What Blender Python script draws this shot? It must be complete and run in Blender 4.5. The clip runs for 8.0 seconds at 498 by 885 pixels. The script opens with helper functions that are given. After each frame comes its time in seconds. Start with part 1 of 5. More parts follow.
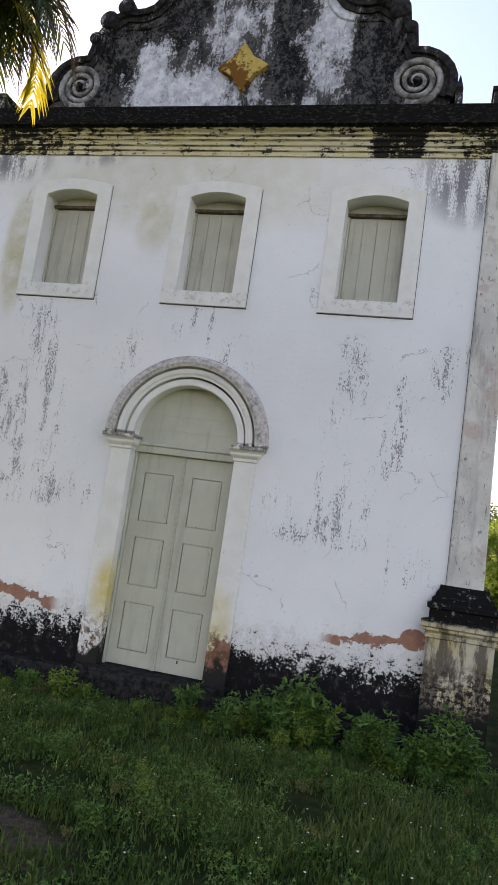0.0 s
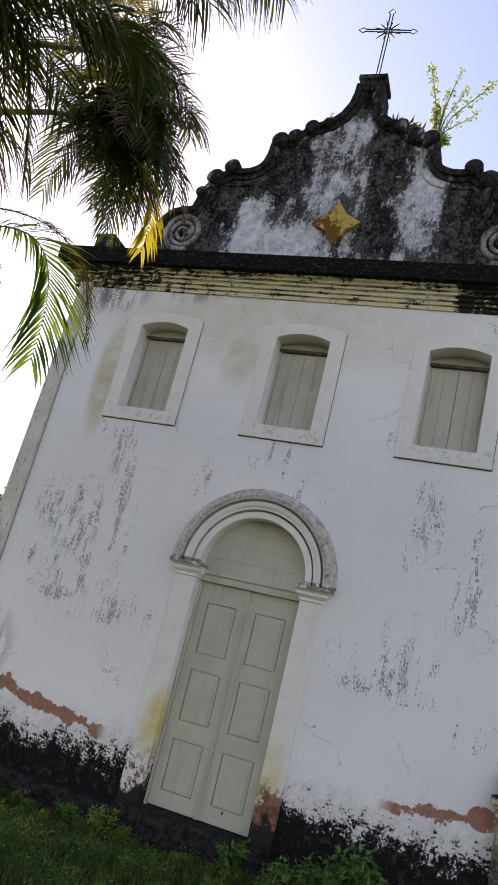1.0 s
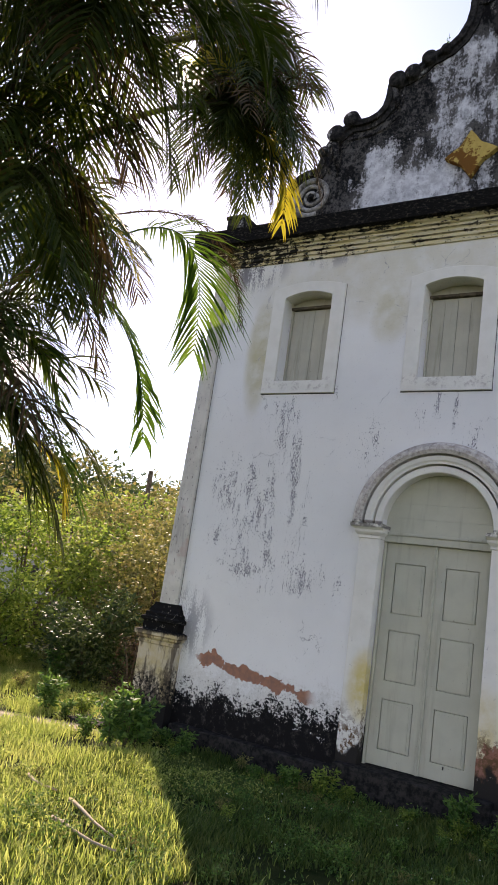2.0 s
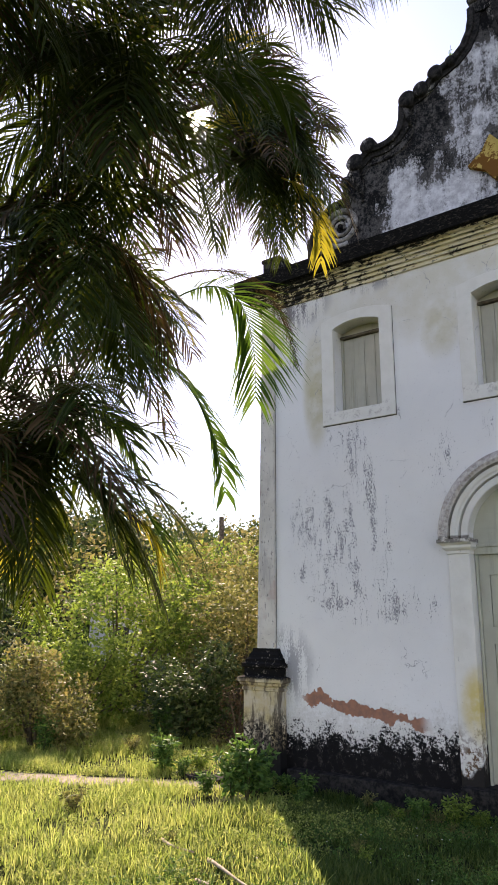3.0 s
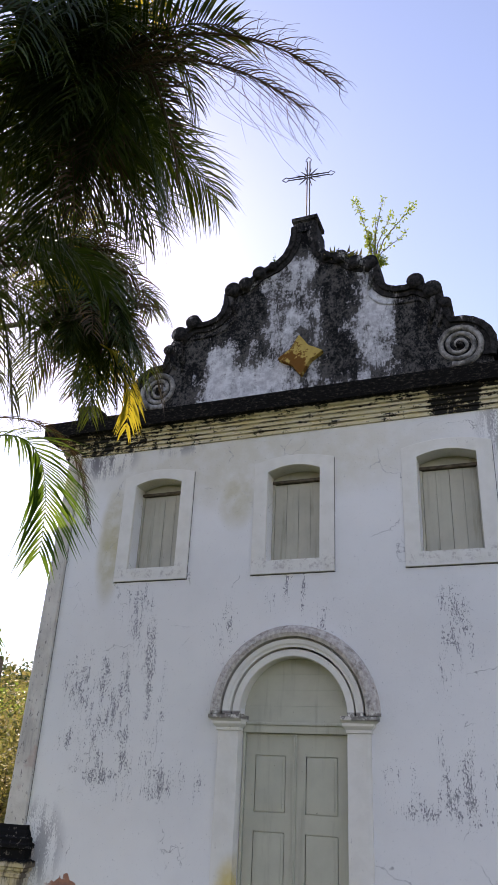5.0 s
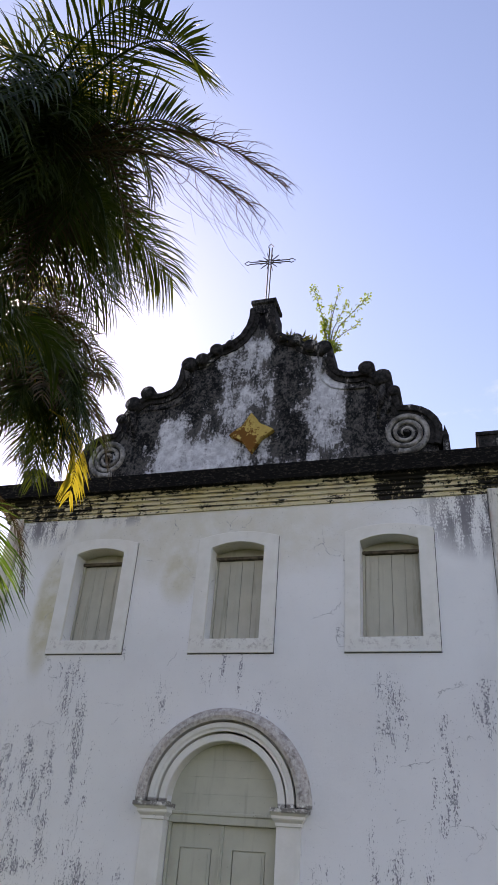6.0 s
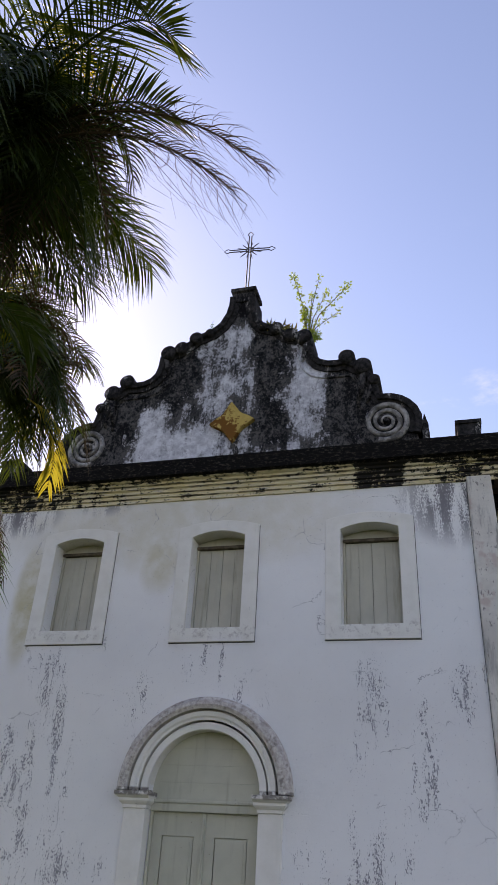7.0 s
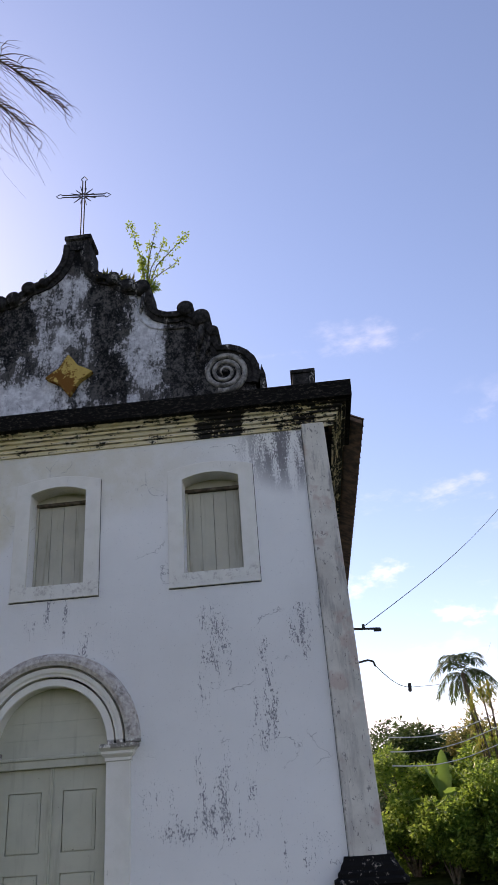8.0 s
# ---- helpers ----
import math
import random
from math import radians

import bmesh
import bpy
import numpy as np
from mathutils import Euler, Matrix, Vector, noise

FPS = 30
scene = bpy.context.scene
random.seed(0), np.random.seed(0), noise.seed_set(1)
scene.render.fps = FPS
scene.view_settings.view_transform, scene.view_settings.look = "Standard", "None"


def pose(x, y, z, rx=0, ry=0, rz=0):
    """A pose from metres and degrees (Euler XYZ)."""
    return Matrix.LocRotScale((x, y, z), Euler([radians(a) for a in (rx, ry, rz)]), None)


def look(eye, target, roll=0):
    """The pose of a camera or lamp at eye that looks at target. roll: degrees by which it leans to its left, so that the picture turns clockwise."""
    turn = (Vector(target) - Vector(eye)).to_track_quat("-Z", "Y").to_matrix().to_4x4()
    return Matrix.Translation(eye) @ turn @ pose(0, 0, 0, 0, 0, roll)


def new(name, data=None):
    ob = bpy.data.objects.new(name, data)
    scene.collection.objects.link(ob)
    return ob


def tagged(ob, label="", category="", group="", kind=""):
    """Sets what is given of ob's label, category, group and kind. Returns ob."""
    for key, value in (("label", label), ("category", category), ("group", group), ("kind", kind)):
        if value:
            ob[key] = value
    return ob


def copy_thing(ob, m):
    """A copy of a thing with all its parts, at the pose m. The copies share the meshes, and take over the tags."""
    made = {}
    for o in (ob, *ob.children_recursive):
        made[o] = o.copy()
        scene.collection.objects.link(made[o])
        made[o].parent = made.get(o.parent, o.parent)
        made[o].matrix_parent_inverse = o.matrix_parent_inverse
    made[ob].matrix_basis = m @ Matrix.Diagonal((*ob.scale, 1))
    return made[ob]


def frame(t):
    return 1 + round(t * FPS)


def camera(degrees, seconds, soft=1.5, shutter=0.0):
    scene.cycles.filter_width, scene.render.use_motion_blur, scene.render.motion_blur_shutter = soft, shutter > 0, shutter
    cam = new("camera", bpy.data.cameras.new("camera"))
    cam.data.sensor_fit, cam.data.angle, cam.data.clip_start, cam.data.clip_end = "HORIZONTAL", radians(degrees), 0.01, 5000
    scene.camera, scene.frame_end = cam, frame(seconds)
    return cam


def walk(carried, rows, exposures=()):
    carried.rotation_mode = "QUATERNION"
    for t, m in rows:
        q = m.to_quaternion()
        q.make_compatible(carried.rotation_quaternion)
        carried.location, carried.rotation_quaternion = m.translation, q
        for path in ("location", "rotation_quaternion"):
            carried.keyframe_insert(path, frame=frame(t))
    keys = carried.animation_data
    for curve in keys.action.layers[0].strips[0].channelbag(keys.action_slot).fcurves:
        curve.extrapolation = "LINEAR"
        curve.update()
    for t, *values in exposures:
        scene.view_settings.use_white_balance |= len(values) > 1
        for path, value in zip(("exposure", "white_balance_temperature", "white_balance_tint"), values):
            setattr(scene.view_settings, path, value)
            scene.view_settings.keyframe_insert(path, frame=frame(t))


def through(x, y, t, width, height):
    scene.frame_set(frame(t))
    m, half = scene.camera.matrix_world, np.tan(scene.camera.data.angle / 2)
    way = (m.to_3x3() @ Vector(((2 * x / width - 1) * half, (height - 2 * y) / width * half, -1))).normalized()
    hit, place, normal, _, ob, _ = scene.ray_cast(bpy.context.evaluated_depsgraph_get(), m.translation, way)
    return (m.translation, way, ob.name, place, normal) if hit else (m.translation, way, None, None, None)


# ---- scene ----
cam = camera(37.9, 8.0, 1.0)
PATH = [
    (0, (2.943, -8.091, 1.873), (2.445, -6.17, 2.127), 8.2),
    (0.5, (2.822, -8.126, 1.912), (2.177, -6.274, 2.305), 11.5),
    (1, (2.767, -8.151, 1.973), (2.076, -6.356, 2.523), 14.3),
    (1.5, (2.675, -8.186, 1.973), (1.833, -6.449, 2.495), 11.8),
    (2, (2.571, -8.251, 1.929), (1.526, -6.591, 2.317), 8.3),
    (2.2, (2.502, -8.284, 1.926), (1.389, -6.661, 2.287), 6.9),
    (3.3, (2.524, -8.448, 2.006), (1.375, -6.894, 2.518), -1.3),
    (3.4, (2.534, -8.457, 2.016), (1.416, -6.886, 2.549), -0.7),
    (3.5, (2.552, -8.466, 2.027), (1.445, -6.9, 2.594), -0.7),
    (4, (2.684, -8.478, 2.165), (1.776, -6.846, 2.88), 1.9),
    (4.5, (2.765, -8.46, 2.183), (2.0, -6.793, 2.982), 1.8),
    (4.8, (2.763, -8.46, 2.2), (2.06, -6.778, 3.022), 2.4),
    (5, (2.801, -8.458, 2.205), (2.115, -6.777, 3.045), 2.9),
    (5.2, (2.829, -8.465, 2.214), (2.177, -6.789, 3.089), 3.7),
    (6.3, (2.897, -8.46, 2.236), (2.37, -6.837, 3.28), 4.3),
    (6.5, (2.866, -8.435, 2.238), (2.348, -6.803, 3.271), 4.0),
    (7, (2.876, -8.442, 2.238), (2.379, -6.784, 3.241), 3.5),
    (7.5, (2.919, -8.458, 2.227), (2.556, -6.751, 3.204), 0.8),
    (8, (3.047, -8.416, 2.206), (2.933, -6.627, 3.094), -4.3),
]
EXPOSURE = [(0.0, 1.40, 8400, 27), (1.0, 1.0, 8400, 28), (1.5, 1.02, 8250, 28), (3.5, 1.2, 8000, 28), (5.0, 1.0, 7850, 30), (6.5, 0.85, 7850, 30), (8.0, 0.58, 7400, 29)]
walk(cam, [(t, look(eye, target, roll)) for t, eye, target, roll in PATH], EXPOSURE)

# ---- world and sun ----
SUN_DIR = Vector((-0.534, 0.594, 0.602)).normalized()
SUN_ELEV = math.asin(SUN_DIR.z)
SUN_AZ = math.atan2(SUN_DIR.x, SUN_DIR.y)


def nd(nt, kind, sockets=None, **props):
    """A node with its settings and inputs: a link, where a socket is given, else a value."""
    n = nt.nodes.new("ShaderNode" + kind)
    for k, v in props.items():
        setattr(n, k, v)
    for k, v in (sockets or {}).items():
        if isinstance(v, bpy.types.NodeSocket):
            nt.links.new(v, n.inputs[k])
        else:
            n.inputs[k].default_value = v
    return n


def ma(nt, op, a, b=0.0, c=0.0, clamp=False):
    return nd(nt, "Math", {0: a, 1: b, 2: c}, operation=op, use_clamp=clamp).outputs[0]


def step(nt, v, lo, hi, a=0.0, b=1.0):
    """Smooth step of v from lo to hi, giving a to b."""
    return nd(nt, "MapRange", {0: v, 1: lo, 2: hi, 3: a, 4: b}, interpolation_type="SMOOTHSTEP", clamp=True).outputs[0]


def mix(nt, f, a, b):
    n = nd(nt, "Mix", data_type="RGBA")
    for sock, v in ((n.inputs[0], f), (n.inputs[6], a), (n.inputs[7], b)):
        if isinstance(v, bpy.types.NodeSocket):
            nt.links.new(v, sock)
        else:
            sock.default_value = (*v, 1.0) if isinstance(v, tuple) and len(v) == 3 else v
    return n.outputs[2]


def noi(nt, vec, scale, detail=4.0, rough=0.55, stretch=(1, 1, 1), shift=(0, 0, 0), distort=0.0):
    if stretch != (1, 1, 1) or shift != (0, 0, 0):
        vec = nd(nt, "Mapping", {0: vec, 1: shift, 3: stretch}).outputs[0]
    return nd(nt, "TexNoise", {"Vector": vec, "Scale": scale, "Detail": detail, "Roughness": rough, "Distortion": distort}).outputs[0]


def build_world():
    w = bpy.data.worlds.new("sky")
    w.use_nodes = True
    scene.world = w
    nt = w.node_tree
    nt.nodes.clear()
    sky = nd(nt, "TexSky", sky_type="NISHITA", sun_disc=False, sun_elevation=SUN_ELEV, sun_rotation=SUN_AZ,
             altitude=50.0, air_density=1.0, dust_density=0.22, ozone_density=2.4)
    vec = nd(nt, "TexCoord").outputs["Generated"]
    xyz = nd(nt, "SeparateXYZ", {0: vec})
    # fair-weather clouds: flat-bottomed puffs low over the horizon, thin streaks higher up
    puffs = noi(nt, vec, 3.4, 7.0, 0.58, (1, 1, 1.9), (0.35, 0.1, 0.15))
    low = step(nt, xyz.outputs[2], 0.30, 0.50, 1.0, 0.0)
    cover = ma(nt, "MULTIPLY", step(nt, puffs, 0.535, 0.64), low)
    wisps = ma(nt, "MULTIPLY", step(nt, noi(nt, vec, 5.0, 6.0, 0.62, (1, 1, 2.4), (2.1, 0.4, 0)), 0.56, 0.80), 0.5)
    wisps = ma(nt, "MULTIPLY", wisps, step(nt, xyz.outputs[2], 0.75, 0.4))
    cover = ma(nt, "MAXIMUM", cover, wisps, clamp=True)
    col = mix(nt, cover, sky.outputs[0], (7.5, 7.6, 7.9))
    away = nd(nt, "VectorMath", {0: vec, 1: tuple(SUN_DIR)}, operation="DOT_PRODUCT").outputs["Value"]
    disc = step(nt, away, math.cos(radians(1.3)), math.cos(radians(0.5)), 0.0, 320.0)
    col = nd(nt, "VectorMath", {0: col, 1: nd(nt, "CombineXYZ", {0: disc, 1: disc, 2: disc}).outputs[0]}, operation="ADD").outputs[0]
    bg = nd(nt, "Background", {0: col, 1: SKY})
    out = nd(nt, "OutputWorld", {0: bg.outputs[0]})


SKY = 0.15
build_world()
sun = new("sun", bpy.data.lights.new("sun", "SUN"))
sun.data.energy, sun.data.angle, sun.data.color = 5.0, radians(0.55), (1.0, 0.94, 0.84)
sun.matrix_world = look(SUN_DIR * 60, (0, 0, 0))


# ---- materials ----
def material(name, rough=0.85):
    m = bpy.data.materials.new(name)
    m.use_nodes = True
    nt = m.node_tree
    b = nt.nodes["Principled BSDF"]
    b.inputs["Roughness"].default_value = rough
    b.inputs["Specular IOR Level"].default_value = 0.04 if rough > 0.75 else 0.22
    vec = nd(nt, "TexCoord").outputs["Object"]
    return m, nt, b, vec


def finish(nt, b, col, height=None, bump=0.3, dist=0.01, rough=None):
    if isinstance(col, tuple):
        b.inputs["Base Color"].default_value = (*col, 1)
    else:
        nt.links.new(col, b.inputs["Base Color"])
    if height is not None:
        n = nd(nt, "Bump", {"Strength": bump, "Distance": dist, "Height": height})
        nt.links.new(n.outputs[0], b.inputs["Normal"])
    if rough is not None:
        nt.links.new(rough, b.inputs["Roughness"])


def blob(nt, xyz, x, z, rx, rz, soft=1.0):
    """1 inside an ellipse of the facade, falling to 0 at its rim."""
    dx = ma(nt, "DIVIDE", ma(nt, "SUBTRACT", xyz.outputs[0], x), rx)
    dz = ma(nt, "DIVIDE", ma(nt, "SUBTRACT", xyz.outputs[2], z), rz)
    r = ma(nt, "ADD", ma(nt, "MULTIPLY", dx, dx), ma(nt, "MULTIPLY", dz, dz))
    return step(nt, r, 1.0, 1.0 - soft)


def most(nt, *vals):
    v = vals[0]
    for o in vals[1:]:
        v = ma(nt, "MAXIMUM", v, o)
    return v


def facade_material():
    m, nt, b, vec = material("lime_plaster", 0.9)
    xyz = nd(nt, "SeparateXYZ", {0: vec})
    X, Z = xyz.outputs[0], xyz.outputs[2]
    big = noi(nt, vec, 0.7, 5, 0.6)
    mid = noi(nt, vec, 4.0, 6, 0.6)
    fine = noi(nt, vec, 26, 5, 0.65)
    drip = noi(nt, vec, 6.0, 6, 0.62, (1, 1, 0.16))
    col = mix(nt, step(nt, big, 0.35, 0.7), (0.83, 0.825, 0.80), (0.77, 0.765, 0.745))
    # ochre limewash showing through by the first window and on the upper band
    ochre = most(nt, blob(nt, xyz, -2.66, 5.15, 0.26, 1.05), ma(nt, "MULTIPLY", blob(nt, xyz, -0.78, 5.65, 0.36, 0.55), 0.75),
                 ma(nt, "MULTIPLY", blob(nt, xyz, -0.6, 6.1, 3.2, 0.75), 0.5))
    col = mix(nt, ma(nt, "MULTIPLY", ochre, step(nt, mid, 0.3, 0.62, 0.4, 0.85)), col, (0.52, 0.46, 0.26))
    # grey weathering where water runs down
    scab = noi(nt, vec, 62, 6, 0.72, (1, 1, 0.5))
    grey = most(nt, blob(nt, xyz, 3.05, 6.3, 0.8, 0.75), blob(nt, xyz, -3.0, 6.45, 0.75, 0.42), ma(nt, "MULTIPLY", blob(nt, xyz, -3.2, 1.35, 0.5, 0.6), 0.7),
                ma(nt, "MULTIPLY", blob(nt, xyz, -1.7, 6.55, 0.5, 0.25), 0.7))
    col = mix(nt, ma(nt, "MULTIPLY", grey, step(nt, ma(nt, "ADD", ma(nt, "MULTIPLY", drip, 0.6), ma(nt, "MULTIPLY", scab, 0.4)), 0.47, 0.53)), col, (0.22, 0.21, 0.22))
    # flaking skin: short upright scabs in patches
    run = noi(nt, vec, 5.2, 5, 0.66, (1, 1, 0.16), (2.0, 0, 5.0))
    where = most(nt, blob(nt, xyz, -2.15, 4.0, 0.42, 0.75), blob(nt, xyz, -1.95, 3.0, 0.50, 1.1), blob(nt, xyz, -1.95, 2.18, 0.95, 0.42), blob(nt, xyz, -1.58, 2.06, 0.3, 0.25),
                 blob(nt, xyz, -2.75, 3.3, 0.5, 0.6), blob(nt, xyz, -2.6, 2.5, 0.6, 0.5), ma(nt, "MULTIPLY", blob(nt, xyz, -0.9, 3.9, 0.4, 0.5), 0.6),
                 blob(nt, xyz, 1.85, 2.02, 0.95, 0.24), blob(nt, xyz, 2.0, 2.5, 0.45, 0.7), blob(nt, xyz, 1.25, 2.25, 0.26, 0.3), blob(nt, xyz, 2.45, 3.3, 0.32, 0.8),
                 ma(nt, "MULTIPLY", blob(nt, xyz, 1.9, 3.6, 0.35, 1.0), 0.85), ma(nt, "MULTIPLY", blob(nt, xyz, 0.0, 4.3, 0.45, 0.4), 0.8), ma(nt, "MULTIPLY", blob(nt, xyz, 0.55, 3.95, 0.4, 0.4), 0.7),
                 blob(nt, xyz, 3.05, 3.95, 0.32, 0.5), ma(nt, "MULTIPLY", blob(nt, xyz, 2.75, 1.75, 0.4, 0.3), 0.8), ma(nt, "MULTIPLY", blob(nt, xyz, -1.2, 2.1, 0.3, 0.3), 0.7))
    clump = noi(nt, vec, 15, 5, 0.65, (1, 1, 0.30), (1.0, 0, 2.0))
    dens = ma(nt, "MULTIPLY", ma(nt, "MULTIPLY", step(nt, where, 0.0, 0.8), step(nt, run, 0.42, 0.60)), step(nt, clump, 0.40, 0.58))
    packed = most(nt, blob(nt, xyz, -1.60, 2.09, 0.30, 0.26), ma(nt, "MULTIPLY", blob(nt, xyz, 1.50, 1.98, 0.34, 0.16), 0.8), blob(nt, xyz, -2.12, 4.1, 0.12, 0.5),
                  blob(nt, xyz, -1.85, 3.45, 0.11, 0.75), ma(nt, "MULTIPLY", blob(nt, xyz, 1.95, 2.25, 0.13, 0.45), 0.9), blob(nt, xyz, -2.35, 2.9, 0.12, 0.4), blob(nt, xyz, -2.4, 2.15, 0.35, 0.14))
    dens = ma(nt, "MAXIMUM", dens, ma(nt, "MULTIPLY", packed, step(nt, clump, 0.34, 0.56)))
    flakes = step(nt, ma(nt, "ADD", scab, ma(nt, "MULTIPLY", dens, 0.175)), 0.632, 0.660)
    stray = step(nt, noi(nt, vec, 31, 7, 0.72, (1, 1, 0.5), (7, 0, 3)), 0.715, 0.735)
    flakes = ma(nt, "MAXIMUM", flakes, ma(nt, "MULTIPLY", stray, 0.8))
    col = mix(nt, ma(nt, "MULTIPLY", flakes, 0.78), col, mix(nt, step(nt, scab, 0.45, 0.65), (0.25, 0.25, 0.28), (0.085, 0.085, 0.10)))
    # hair cracks
    vor = nd(nt, "TexVoronoi", {"Vector": nd(nt, "VectorMath", {0: vec, 1: nd(nt, "VectorMath", {0: nd(nt, "TexNoise", {"Vector": vec, "Scale": 2.2, "Detail": 6.0, "Roughness": 0.6}).outputs[1], 1: (0.5, 0.5, 0.5)}, operation="MULTIPLY").outputs[0]}, operation="ADD").outputs[0],
                                "Scale": 1.35}, feature="DISTANCE_TO_EDGE").outputs[0]
    crack = ma(nt, "MULTIPLY", step(nt, vor, 0.006, 0.002), step(nt, noi(nt, vec, 1.6, 3, 0.6, shift=(4, 0, 2)), 0.53, 0.60))
    col = mix(nt, ma(nt, "MULTIPLY", crack, 0.75), col, (0.32, 0.31, 0.31))
    # rising damp: specks of black mould, then a solid dark skirt
    edge = ma(nt, "ADD", ma(nt, "MULTIPLY_ADD", X, -0.025, Z), ma(nt, "MULTIPLY", ma(nt, "SUBTRACT", noi(nt, vec, 2.6, 9, 0.74), 0.5), 0.85))
    mould = ma(nt, "ADD", ma(nt, "MULTIPLY", noi(nt, vec, 34, 8, 0.76), 0.5), ma(nt, "MULTIPLY", noi(nt, vec, 7.0, 8, 0.74, shift=(3, 1, 0)), 0.5))
    wet = ma(nt, "MULTIPLY", ma(nt, "SUBTRACT", 0.74, edge), 0.42)
    haze = step(nt, ma(nt, "ADD", mould, wet), 0.40, 0.52)
    col = mix(nt, ma(nt, "MULTIPLY", haze, 0.30), col, (0.42, 0.38, 0.30))
    damp = step(nt, ma(nt, "ADD", mould, wet), 0.545, 0.575)
    dark = mix(nt, step(nt, noi(nt, vec, 9, 9, 0.76), 0.50, 0.70), (0.014, 0.013, 0.013), (0.075, 0.068, 0.062))
    col = mix(nt, damp, col, dark)
    # plaster fallen off down to the brick
    line_l = ma(nt, "MULTIPLY_ADD", X, -0.123, 0.608)
    line_r = ma(nt, "MULTIPLY_ADD", X, 0.14, 0.627)
    ragged = ma(nt, "ADD", ma(nt, "MULTIPLY", ma(nt, "SUBTRACT", noi(nt, vec, 3.6, 6, 0.66, shift=(0.4, 0, 1.3)), 0.5), 0.52), 0.0)

    def band(line, x0, x1, half):
        d = ma(nt, "ABSOLUTE", ma(nt, "SUBTRACT", Z, line))
        inside = ma(nt, "MULTIPLY", step(nt, X, x0 - 0.1, x0 + 0.1), step(nt, X, x1 + 0.1, x1 - 0.1))
        return ma(nt, "MULTIPLY", inside, step(nt, ma(nt, "ADD", ma(nt, "SUBTRACT", half, d), ragged), 0.0, 0.012))
    bare = most(nt, band(line_l, -2.95, -1.25, 0.062), band(line_r, 2.0, 3.08, 0.055), ma(nt, "MULTIPLY", blob(nt, xyz, 2.93, 1.04, 0.15, 0.12, 0.2), step(nt, noi(nt, vec, 6, 5, 0.6), 0.42, 0.46)))
    brick = mix(nt, step(nt, noi(nt, vec, 12, 5, 0.6), 0.35, 0.65), (0.42, 0.20, 0.13), (0.30, 0.16, 0.12))
    col = mix(nt, bare, col, brick)
    h = ma(nt, "ADD", ma(nt, "MULTIPLY", fine, 0.35), ma(nt, "MULTIPLY", mid, 0.8))
    h = ma(nt, "SUBTRACT", h, ma(nt, "MULTIPLY", most(nt, bare, flakes, crack), 0.9))
    finish(nt, b, col, h, 0.55, 0.012)
    return m


